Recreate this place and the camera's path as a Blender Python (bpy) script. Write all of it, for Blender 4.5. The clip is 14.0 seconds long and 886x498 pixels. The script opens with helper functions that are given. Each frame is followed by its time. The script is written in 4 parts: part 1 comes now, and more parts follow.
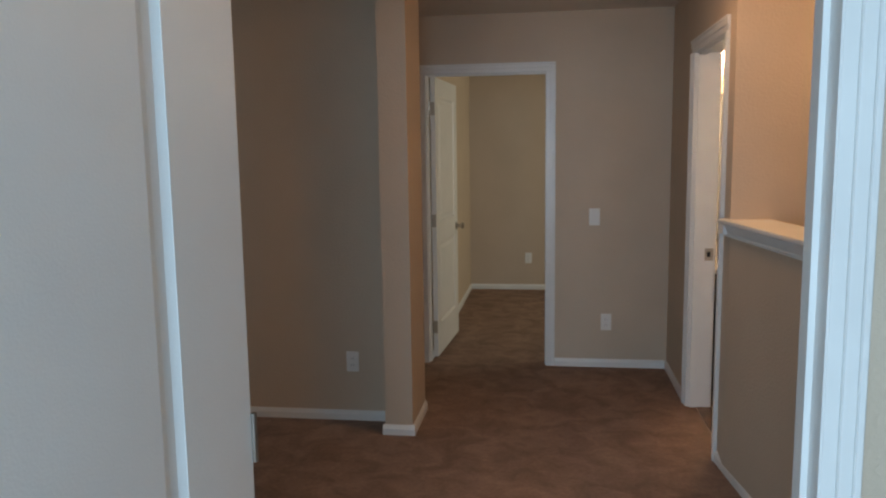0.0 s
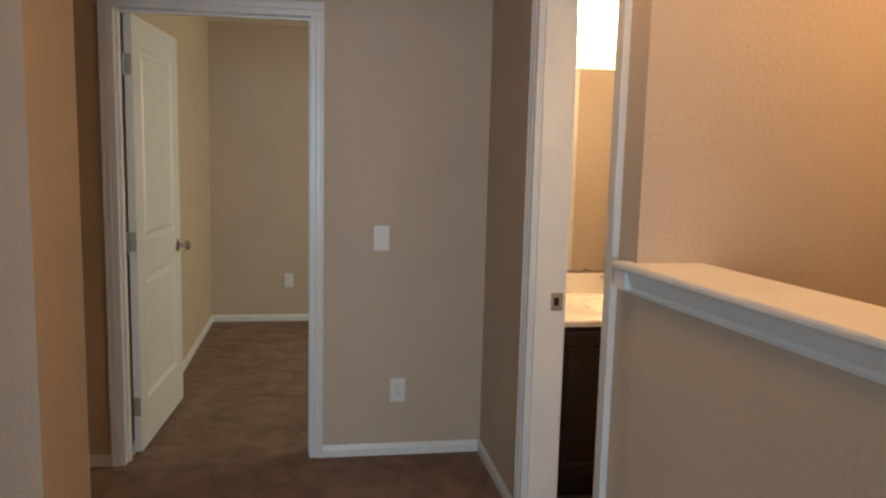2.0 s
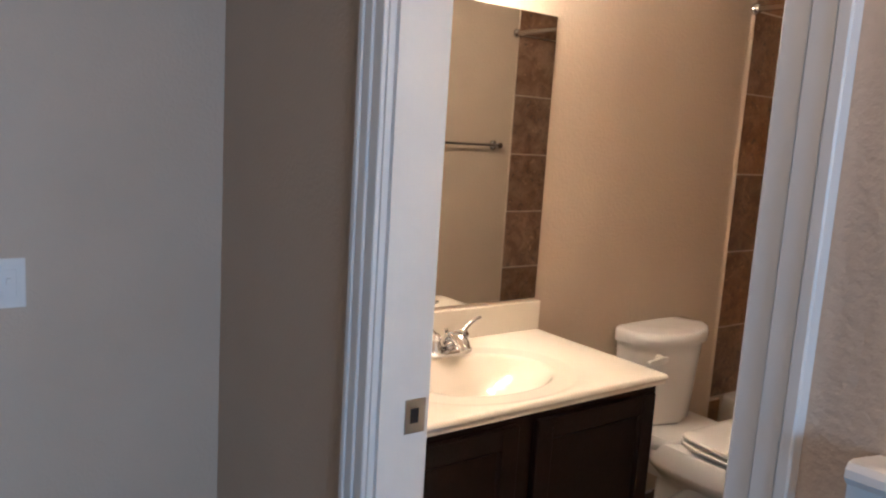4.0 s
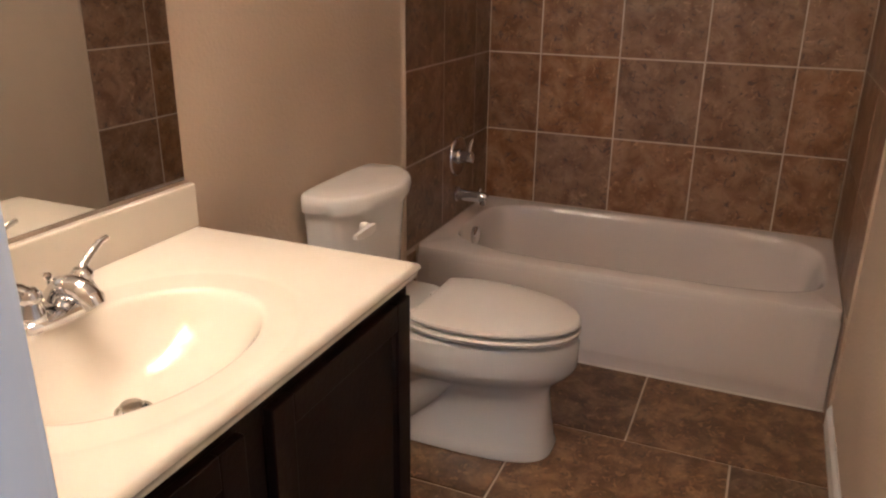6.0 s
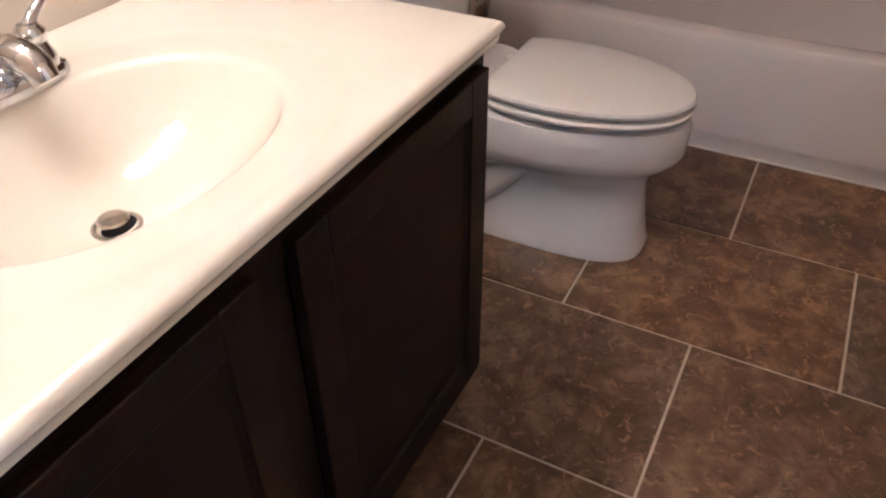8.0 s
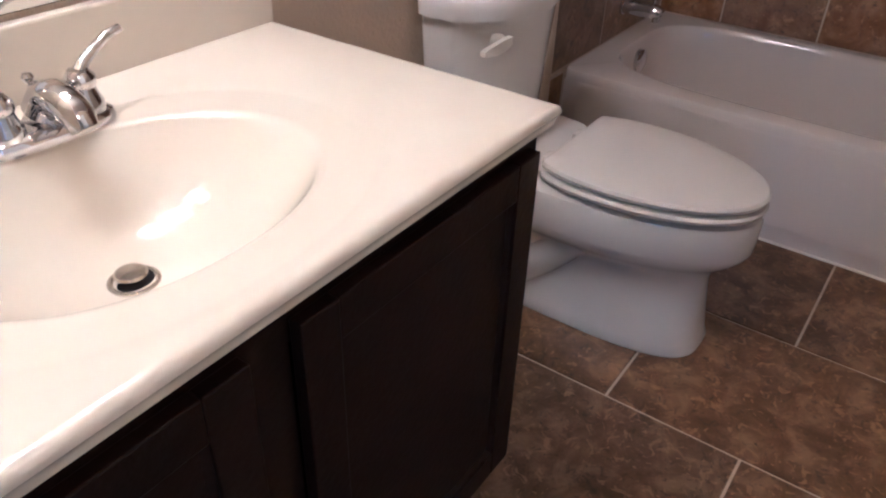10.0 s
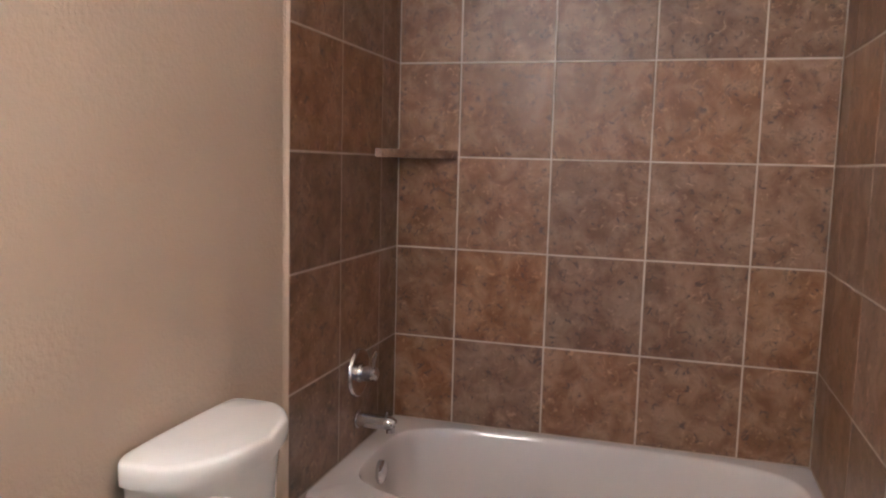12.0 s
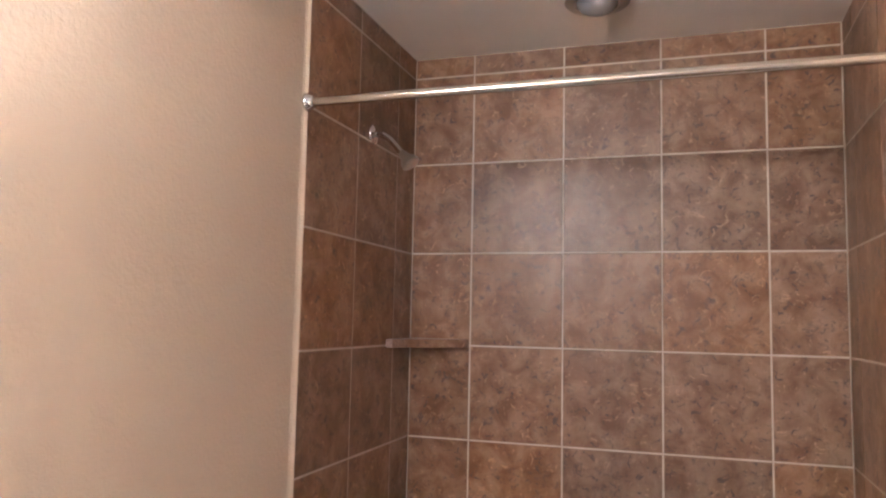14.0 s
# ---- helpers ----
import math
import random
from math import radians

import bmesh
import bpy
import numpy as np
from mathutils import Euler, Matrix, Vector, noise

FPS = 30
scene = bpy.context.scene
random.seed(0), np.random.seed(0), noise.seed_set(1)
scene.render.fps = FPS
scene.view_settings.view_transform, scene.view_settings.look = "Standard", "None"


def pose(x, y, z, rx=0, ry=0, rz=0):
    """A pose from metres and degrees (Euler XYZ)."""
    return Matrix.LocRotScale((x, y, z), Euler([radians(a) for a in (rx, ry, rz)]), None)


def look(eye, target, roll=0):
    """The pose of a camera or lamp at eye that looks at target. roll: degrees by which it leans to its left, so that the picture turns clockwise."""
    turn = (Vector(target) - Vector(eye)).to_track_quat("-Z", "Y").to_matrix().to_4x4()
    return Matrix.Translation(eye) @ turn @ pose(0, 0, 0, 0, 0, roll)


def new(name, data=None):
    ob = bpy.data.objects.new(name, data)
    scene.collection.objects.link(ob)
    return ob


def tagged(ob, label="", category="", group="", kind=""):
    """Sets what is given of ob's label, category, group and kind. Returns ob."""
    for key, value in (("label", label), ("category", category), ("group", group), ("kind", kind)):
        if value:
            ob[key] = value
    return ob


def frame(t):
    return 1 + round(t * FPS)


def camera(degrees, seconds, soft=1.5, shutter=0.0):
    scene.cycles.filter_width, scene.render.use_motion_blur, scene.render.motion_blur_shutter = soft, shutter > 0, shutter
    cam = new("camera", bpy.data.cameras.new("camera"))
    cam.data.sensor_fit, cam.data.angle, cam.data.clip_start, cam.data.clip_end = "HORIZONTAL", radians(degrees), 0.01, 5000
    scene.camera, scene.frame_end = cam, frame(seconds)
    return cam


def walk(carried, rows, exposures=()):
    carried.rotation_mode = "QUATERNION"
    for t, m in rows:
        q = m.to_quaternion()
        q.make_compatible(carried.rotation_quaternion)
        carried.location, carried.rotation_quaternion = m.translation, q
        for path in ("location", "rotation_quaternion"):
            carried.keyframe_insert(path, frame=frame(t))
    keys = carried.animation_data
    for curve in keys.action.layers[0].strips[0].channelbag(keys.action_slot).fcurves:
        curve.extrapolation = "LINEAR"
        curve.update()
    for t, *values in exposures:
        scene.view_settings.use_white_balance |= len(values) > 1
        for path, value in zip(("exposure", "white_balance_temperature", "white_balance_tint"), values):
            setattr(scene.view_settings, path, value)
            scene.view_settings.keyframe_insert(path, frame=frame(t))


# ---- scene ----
cam = camera(60.5, 14.0, soft=2.2)
PATH = [
    (0, (-0.813, -5.261, 1.513), (-1.086, -3.297, 1.256), -0.8),
    (0.5, (-0.84, -4.824, 1.496), (-0.94, -2.841, 1.254), -0.1),
    (1, (-0.83, -4.398, 1.468), (-0.764, -2.411, 1.247), 0.2),
    (1.5, (-0.79, -3.947, 1.464), (-0.594, -1.971, 1.227), 0.5),
    (2, (-0.803, -3.507, 1.455), (-0.47, -1.551, 1.201), 1.4),
    (2.2, (-0.79, -3.334, 1.444), (-0.415, -1.387, 1.188), 1.7),
    (4.3, (-0.678, -1.774, 1.451), (0.633, -0.3, 1.125), 3.3),
    (4.5, (-0.6, -1.66, 1.434), (0.793, -0.268, 1.086), 3.0),
    (5, (-0.44, -1.404, 1.396), (1.16, -0.283, 0.971), 2.6),
    (5.5, (-0.33, -1.388, 1.389), (1.356, -0.458, 0.849), 1.4),
    (6, (-0.181, -1.231, 1.345), (1.548, -0.498, 0.658), 0.7),
    (6.5, (-0.071, -1.155, 1.324), (1.62, -0.53, 0.457), 0.8),
    (7, (0.023, -1.114, 1.27), (1.615, -0.52, 0.215), 0.4),
    (7.2, (0.051, -1.097, 1.244), (1.587, -0.513, 0.105), 0.8),
    (9.5, (0.208, -1.019, 1.198), (1.453, -0.106, -0.073), 1.0),
    (10, (0.221, -1.052, 1.214), (1.585, -0.123, 0.084), 2.0),
    (10.5, (0.258, -1.082, 1.291), (1.831, -0.243, 0.385), 3.8),
    (11, (0.293, -1.108, 1.337), (2.031, -0.382, 0.664), 4.1),
    (11.5, (0.359, -1.036, 1.309), (2.219, -0.442, 0.879), 3.0),
    (12, (0.377, -1.046, 1.332), (2.283, -0.481, 1.107), 1.5),
    (12.5, (0.379, -1.059, 1.373), (2.291, -0.477, 1.322), 0.7),
    (13, (0.381, -1.063, 1.422), (2.29, -0.472, 1.475), 0.5),
    (13.5, (0.388, -1.071, 1.428), (2.289, -0.464, 1.558), 0.6),
    (14, (0.382, -1.073, 1.445), (2.273, -0.45, 1.631), 1.2),
]
EXPOSURES = [(0.0, -0.47, 7000, 15), (0.5, -0.27, 10200, 22), (1.0, -0.08, 9100, 21), (1.5, -0.05, 8200, 18), (2.2, -0.08, 6900, 13), (4.3, 0.12, 5300, 11),
             (5.5, 0.0, 5350, 13), (6.5, -0.04, 5250, 14), (7.2, 0.0, 5000, 14), (9.5, 0.26, 4300, 17), (10.0, -0.06, 4400, 15), (10.5, -0.14, 4750, 14), (11.0, 0.02, 4750, 12),
             (11.5, 0.32, 4500, 9), (12.5, 0.76, 4450, 8), (14.0, 0.95, 4450, 8)]
walk(cam, [(t, look(eye, target, roll)) for t, eye, target, roll in PATH], EXPOSURES)

# ---- world, daylight, lamps ----
world = bpy.data.worlds.new("world")
scene.world = world
world.use_nodes = True
wn = world.node_tree
sky = wn.nodes.new("ShaderNodeTexSky")
sky.sky_type = "NISHITA"
sky.sun_disc = False
sky.sun_elevation = radians(38)
sky.sun_rotation = radians(200)
wn.links.new(sky.outputs[0], wn.nodes["Background"].inputs[0])
wn.nodes["Background"].inputs[1].default_value = 0.1


def area_lamp(name, eye, target, w, h, watts, colour):
    data = bpy.data.lights.new(name, "AREA")
    data.shape, data.size, data.size_y, data.energy, data.color = "RECTANGLE", w, h, watts, colour
    ob = new(name, data)
    ob.matrix_world = look(eye, target)
    return ob


# daylight area lamps just inside windows out of view; the loft's is assumed
area_lamp("daylight_start_room", (-1.2, -7.36, 1.45), (-1.2, -4, 1.25), 2.0, 1.3, 170, (0.44, 0.73, 1.0))
area_lamp("daylight_loft_fill", (-4.97, -2.65, 1.5), (0, -1.2, 1.3), 1.2, 1.2, 15, (0.58, 0.81, 1.0))
area_lamp("daylight_bedroom", (1.72, 1.6, 1.5), (-1.6, 1.6, 1.1), 1.3, 1.2, 32, (0.93, 0.98, 0.80))
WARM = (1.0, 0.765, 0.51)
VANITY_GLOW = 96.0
STAIR_GLOW = 80.0
# strength of the unseen fill dome added over the hall
HALL_FILL = 37.0

# ---- materials ----


def material(name, colour, rough=0.5, metal=0.0, spec=0.5, second=None, scale=8.0, amount=0.5, bump=0.0, bump_scale=200.0,
             coat=0.0, emission=0.0, glow=(1, 1, 1), rough_var=0.0):
    m = bpy.data.materials.new(name)
    m.use_nodes = True
    nt = m.node_tree
    b = nt.nodes["Principled BSDF"]
    b.inputs["Base Color"].default_value = (*colour, 1)
    b.inputs["Roughness"].default_value = rough
    b.inputs["Metallic"].default_value = metal
    b.inputs["Specular IOR Level"].default_value = spec
    b.inputs["Coat Weight"].default_value = coat
    b.inputs["Coat Roughness"].default_value = 0.06
    tc = nt.nodes.new("ShaderNodeTexCoord")
    if second:
        n = nt.nodes.new("ShaderNodeTexNoise")
        n.inputs["Scale"].default_value = scale
        n.inputs["Detail"].default_value = 6
        nt.links.new(tc.outputs["Object"], n.inputs["Vector"])
        r = nt.nodes.new("ShaderNodeMapRange")
        r.inputs["From Min"].default_value, r.inputs["From Max"].default_value = 0.5 - 0.3 * amount, 0.5 + 0.3 * amount
        nt.links.new(n.outputs["Fac"], r.inputs["Value"])
        x = nt.nodes.new("ShaderNodeMix")
        x.data_type = "RGBA"
        x.inputs[6].default_value, x.inputs[7].default_value = (*colour, 1), (*second, 1)
        nt.links.new(r.outputs[0], x.inputs[0])
        nt.links.new(x.outputs[2], b.inputs["Base Color"])
    if rough_var:
        n2 = nt.nodes.new("ShaderNodeTexNoise")
        n2.inputs["Scale"].default_value = 14
        nt.links.new(tc.outputs["Object"], n2.inputs["Vector"])
        r2 = nt.nodes.new("ShaderNodeMapRange")
        r2.inputs["To Min"].default_value, r2.inputs["To Max"].default_value = rough - rough_var, rough + rough_var
        nt.links.new(n2.outputs["Fac"], r2.inputs["Value"])
        nt.links.new(r2.outputs[0], b.inputs["Roughness"])
    if bump:
        n3 = nt.nodes.new("ShaderNodeTexNoise")
        n3.inputs["Scale"].default_value = bump_scale
        n3.inputs["Detail"].default_value = 3
        nt.links.new(tc.outputs["Object"], n3.inputs["Vector"])
        bp = nt.nodes.new("ShaderNodeBump")
        bp.inputs["Strength"].default_value = bump
        bp.inputs["Distance"].default_value = 0.004
        nt.links.new(n3.outputs["Fac"], bp.inputs["Height"])
        nt.links.new(bp.outputs[0], b.inputs["Normal"])
    if emission:
        b.inputs["Emission Color"].default_value = (*glow, 1)
        b.inputs["Emission Strength"].default_value = emission
    return m


def tile_material(name, dark, mid, light, fleck, rough, fine=1.0, vein=0.60):
    """Mottled stone-look ceramic: clouds, veins and dark flecks, shifted from tile to tile."""
    m = bpy.data.materials.new(name)
    m.use_nodes = True
    nt = m.node_tree
    b = nt.nodes["Principled BSDF"]
    geo = nt.nodes.new("ShaderNodeNewGeometry")
    info = nt.nodes.new("ShaderNodeObjectInfo")
    mul = nt.nodes.new("ShaderNodeVectorMath")
    mul.operation = "SCALE"
    mul.inputs[0].default_value = (37.0, 53.0, 71.0)
    nt.links.new(info.outputs["Random"], mul.inputs["Scale"])
    add = nt.nodes.new("ShaderNodeVectorMath")
    nt.links.new(geo.outputs["Position"], add.inputs[0])
    nt.links.new(mul.outputs[0], add.inputs[1])

    def noise_tex(scale, detail, distort=0.0):
        n = nt.nodes.new("ShaderNodeTexNoise")
        n.inputs["Scale"].default_value, n.inputs["Detail"].default_value = scale * fine, detail
        n.inputs["Roughness"].default_value, n.inputs["Distortion"].default_value = 0.62, distort
        nt.links.new(add.outputs[0], n.inputs["Vector"])
        return n

    cloud = noise_tex(11.0, 7, 0.5)
    ramp = nt.nodes.new("ShaderNodeValToRGB")
    e = ramp.color_ramp.elements
    e[0].position, e[0].color = 0.36, (*dark, 1)
    e[1].position, e[1].color = 0.64, (*light, 1)
    e.new(0.5).color = (*mid, 1)
    nt.links.new(cloud.outputs["Fac"], ramp.inputs[0])
    spots = noise_tex(34.0, 8, 1.2)
    mask = nt.nodes.new("ShaderNodeMapRange")
    mask.inputs["From Min"].default_value, mask.inputs["From Max"].default_value = 0.55, 0.67
    mask.inputs["To Max"].default_value = 0.75
    nt.links.new(spots.outputs["Fac"], mask.inputs["Value"])
    mx = nt.nodes.new("ShaderNodeMix")
    mx.data_type = "RGBA"
    mx.inputs[7].default_value = (*fleck, 1)
    nt.links.new(ramp.outputs[0], mx.inputs[6])
    nt.links.new(mask.outputs[0], mx.inputs[0])
    veins = noise_tex(26.0, 7, 1.6)
    mask2 = nt.nodes.new("ShaderNodeMapRange")
    mask2.inputs["From Min"].default_value, mask2.inputs["From Max"].default_value = vein, vein + 0.09
    mask2.inputs["To Max"].default_value = 0.72
    nt.links.new(veins.outputs["Fac"], mask2.inputs["Value"])
    mx2 = nt.nodes.new("ShaderNodeMix")
    mx2.data_type = "RGBA"
    mx2.inputs[7].default_value = (min(1, light[0] * 1.45), min(1, light[1] * 1.4), min(1, light[2] * 1.3), 1)
    nt.links.new(mx.outputs[2], mx2.inputs[6])
    nt.links.new(mask2.outputs[0], mx2.inputs[0])
    tint = nt.nodes.new("ShaderNodeHueSaturation")
    tr = nt.nodes.new("ShaderNodeMapRange")
    tr.inputs["To Min"].default_value, tr.inputs["To Max"].default_value = 0.84, 1.14
    nt.links.new(info.outputs["Random"], tr.inputs["Value"])
    nt.links.new(tr.outputs[0], tint.inputs["Value"])
    nt.links.new(mx2.outputs[2], tint.inputs["Color"])
    spread = nt.nodes.new("ShaderNodeMath")
    spread.operation = "MULTIPLY"
    spread.inputs[1].default_value = 17.31
    nt.links.new(info.outputs["Random"], spread.inputs[0])
    frac = nt.nodes.new("ShaderNodeMath")
    frac.operation = "FRACT"
    nt.links.new(spread.outputs[0], frac.inputs[0])
    sat = nt.nodes.new("ShaderNodeMapRange")
    sat.inputs["To Min"].default_value, sat.inputs["To Max"].default_value = 0.86, 1.09
    nt.links.new(frac.outputs[0], sat.inputs["Value"])
    nt.links.new(sat.outputs[0], tint.inputs["Saturation"])
    nt.links.new(tint.outputs[0], b.inputs["Base Color"])
    b.inputs["Roughness"].default_value = rough
    b.inputs["Specular IOR Level"].default_value = 0.36
    bp = nt.nodes.new("ShaderNodeBump")
    bp.inputs["Strength"].default_value, bp.inputs["Distance"].default_value = 0.25, 0.002
    nt.links.new(spots.outputs["Fac"], bp.inputs["Height"])
    nt.links.new(bp.outputs[0], b.inputs["Normal"])
    return m


M_WALL = material("tan_wall_paint", (0.535, 0.43, 0.328), 0.60, second=(0.565, 0.455, 0.35), scale=3, bump=0.62, bump_scale=90)
M_CEIL = material("ceiling_paint", (0.74, 0.67, 0.59), 0.8, second=(0.70, 0.635, 0.56), scale=4, bump=0.6, bump_scale=90)
M_TRIM = material("white_trim_paint", (0.76, 0.76, 0.745), 0.32, second=(0.72, 0.715, 0.70), scale=6, bump=0.08, bump_scale=60)
M_DOOR = material("white_door_paint", (0.76, 0.76, 0.75), 0.38, second=(0.73, 0.73, 0.72), scale=5, bump=0.12, bump_scale=220)
M_CARPET = material("brown_carpet", (0.33, 0.225, 0.175), 0.95, spec=0.1, second=(0.235, 0.158, 0.122), scale=48, amount=1.2, bump=1.0, bump_scale=520)
# trodden patches in the pile
_nt = M_CARPET.node_tree
_tc = _nt.nodes.new("ShaderNodeTexCoord")
_n = _nt.nodes.new("ShaderNodeTexNoise")
_n.inputs["Scale"].default_value, _n.inputs["Detail"].default_value, _n.inputs["Distortion"].default_value = 6.0, 4.0, 0.8
_nt.links.new(_tc.outputs["Object"], _n.inputs["Vector"])
_r = _nt.nodes.new("ShaderNodeMapRange")
_r.inputs["From Min"].default_value, _r.inputs["From Max"].default_value = 0.35, 0.65
_r.inputs["To Min"].default_value, _r.inputs["To Max"].default_value = 0.82, 1.2
_nt.links.new(_n.outputs["Fac"], _r.inputs["Value"])
_h = _nt.nodes.new("ShaderNodeHueSaturation")
_nt.links.new(_r.outputs[0], _h.inputs["Value"])
_pile = _nt.nodes["Principled BSDF"].inputs["Base Color"]
_nt.links.new(_pile.links[0].from_socket, _h.inputs["Color"])
_nt.links.new(_h.outputs[0], _pile)
M_TILE = tile_material("brown_wall_tile", (0.155, 0.077, 0.039), (0.220, 0.123, 0.068), (0.285, 0.176, 0.108), (0.055, 0.044, 0.046), 0.38, 1.0, 0.585)
M_FLOORTILE = tile_material("brown_floor_tile", (0.072, 0.039, 0.021), (0.124, 0.070, 0.038), (0.205, 0.125, 0.070), (0.038, 0.028, 0.022), 0.36, 1.15, 0.56)
M_GROUT = material("tan_grout", (0.56, 0.475, 0.39), 0.9, second=(0.47, 0.395, 0.32), scale=30, bump=0.3, bump_scale=300)
M_CERAMIC = material("white_vitreous_china", (0.73, 0.71, 0.69), 0.09, spec=0.5, second=(0.72, 0.70, 0.68), scale=3, coat=0.5)
M_TUB = material("white_enamel", (0.73, 0.675, 0.645), 0.11, second=(0.72, 0.665, 0.635), scale=3, coat=0.5)
M_SEAT = material("white_plastic_seat", (0.73, 0.70, 0.67), 0.16, second=(0.72, 0.69, 0.66), scale=3)
M_MARBLE = material("cream_cultured_marble", (0.82, 0.76, 0.665), 0.14, second=(0.80, 0.74, 0.64), scale=5, coat=0.4)
M_WOOD = material("espresso_wood", (0.013, 0.0058, 0.0042), 0.40, spec=0.2, second=(0.008, 0.004, 0.003), scale=22, bump=0.15, bump_scale=90, rough_var=0.05)
M_CHROME = material("chrome", (0.66, 0.66, 0.68), 0.05, metal=1.0)
M_NICKEL = material("satin_nickel", (0.42, 0.38, 0.34), 0.3, metal=1.0, rough_var=0.05)
M_STEEL = material("brushed_steel", (0.62, 0.58, 0.53), 0.22, metal=1.0)
# near-black for the shade inside holes and slots
M_HOLE_SHADE = material("hole_shade", (0.012, 0.011, 0.010), 0.8)
M_MIRROR = material("mirror_silver", (0.86, 0.88, 0.86), 0.01, metal=1.0)
M_MIRROREDGE = material("mirror_edge_glass", (0.05, 0.06, 0.055), 0.2)
M_PLATE = material("white_plastic_plate", (0.78, 0.76, 0.73), 0.35, second=(0.76, 0.74, 0.71), scale=10)
M_RAIL = material("dark_stained_rail", (0.035, 0.016, 0.010), 0.3, second=(0.022, 0.010, 0.007), scale=18, coat=0.3)
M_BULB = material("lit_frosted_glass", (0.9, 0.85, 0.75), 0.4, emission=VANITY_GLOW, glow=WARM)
# glow painted into the shades by height, brightest at z 2.09; no bulb inside
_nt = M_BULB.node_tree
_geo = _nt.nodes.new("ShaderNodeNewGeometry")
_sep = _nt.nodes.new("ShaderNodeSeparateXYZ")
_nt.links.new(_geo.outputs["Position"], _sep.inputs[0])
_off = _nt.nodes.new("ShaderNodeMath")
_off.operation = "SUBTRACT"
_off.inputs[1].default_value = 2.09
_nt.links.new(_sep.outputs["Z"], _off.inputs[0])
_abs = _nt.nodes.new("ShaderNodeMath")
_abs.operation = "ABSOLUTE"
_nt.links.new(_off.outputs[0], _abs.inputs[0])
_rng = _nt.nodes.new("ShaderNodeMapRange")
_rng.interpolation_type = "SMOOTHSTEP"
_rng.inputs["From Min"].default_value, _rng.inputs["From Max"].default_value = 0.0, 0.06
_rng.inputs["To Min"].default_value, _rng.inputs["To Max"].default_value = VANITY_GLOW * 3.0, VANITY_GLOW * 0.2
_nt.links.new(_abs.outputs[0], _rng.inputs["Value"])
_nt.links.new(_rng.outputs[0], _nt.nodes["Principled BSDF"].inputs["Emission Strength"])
M_STAIRBULB = material("lit_frosted_dome", (0.9, 0.85, 0.75), 0.4, emission=STAIR_GLOW, glow=(1.0, 0.61, 0.30))
# glow of the added hall dome, there to warm the end wall
M_HALLFILL = material("hall_fill_dome", (0.9, 0.85, 0.75), 0.4, emission=HALL_FILL, glow=(1.0, 0.62, 0.34))
M_LENS = material("grey_lamp_glass", (0.25, 0.25, 0.26), 0.12)
M_CAULK = material("white_caulk", (0.74, 0.70, 0.64), 0.5, second=(0.70, 0.66, 0.60), scale=20)
M_GLASS = bpy.data.materials.new("window_glass")
M_GLASS.use_nodes = True
_g = M_GLASS.node_tree.nodes["Principled BSDF"]
_g.inputs["Transmission Weight"].default_value, _g.inputs["Roughness"].default_value = 1.0, 0.0

# ---- building helpers ----
ORIGIN = {}


def box(bm, x0, y0, z0, x1, y1, z1, bevel=0.0, seg=2):
    r = bmesh.ops.create_cube(bm, size=1.0)
    vs = r["verts"]
    bmesh.ops.scale(bm, vec=(x1 - x0, y1 - y0, z1 - z0), verts=vs)
    bmesh.ops.translate(bm, vec=((x0 + x1) / 2, (y0 + y1) / 2, (z0 + z1) / 2), verts=vs)
    if bevel:
        es = list({e for v in vs for e in v.link_edges})
        bmesh.ops.bevel(bm, geom=es, offset=bevel, segments=seg, profile=0.5, affect="EDGES")
    return bm


def boxes(*rows, bevel=0.0):
    bm = bmesh.new()
    for r in rows:
        box(bm, *r, bevel=bevel)
    return bm


def rings(bm, loops, close_start=False, close_end=False, loop=True):
    """Skin a list of rings of equal length."""
    vv = [[bm.verts.new(p) for p in ring] for ring in loops]
    n = len(vv[0])
    for a, b in zip(vv, vv[1:]):
        for i in range(n if loop else n - 1):
            j = (i + 1) % n
            bm.faces.new((a[i], a[j], b[j], b[i]))
    if close_start:
        bm.faces.new(vv[0][::-1])
    if close_end:
        bm.faces.new(vv[-1])
    bmesh.ops.recalc_face_normals(bm, faces=bm.faces)
    return bm


def tube(bm, path, radius, n=14):
    """A round bar along a path; radius is a number or one per point."""
    pts = [Vector(p) for p in path]
    rad = radius if hasattr(radius, "__len__") else [radius] * len(pts)
    loops = []
    for i, p in enumerate(pts):
        d = (pts[min(i + 1, len(pts) - 1)] - pts[max(i - 1, 0)]).normalized()
        side = d.cross(Vector((0, 0, 1)) if abs(d.z) < 0.9 else Vector((1, 0, 0))).normalized()
        up = side.cross(d)
        loops.append([p + rad[i] * (math.cos(a) * side + math.sin(a) * up) for a in [2 * math.pi * k / n for k in range(n)]])
    return rings(bm, loops, True, True)


def lathe(bm, profile, centre, axis="z", n=28):
    """Turn (radius, height) rows about an axis through centre."""
    c = Vector(centre)
    loops = []
    for r, h in profile:
        ring = []
        for k in range(n):
            a = 2 * math.pi * k / n
            u, v = max(r, 1e-4) * math.cos(a), max(r, 1e-4) * math.sin(a)
            ring.append(c + Vector({"z": (u, v, h), "y": (u, h, v), "x": (h, u, v)}[axis]))
        loops.append(ring)
    return rings(bm, loops, True, True)


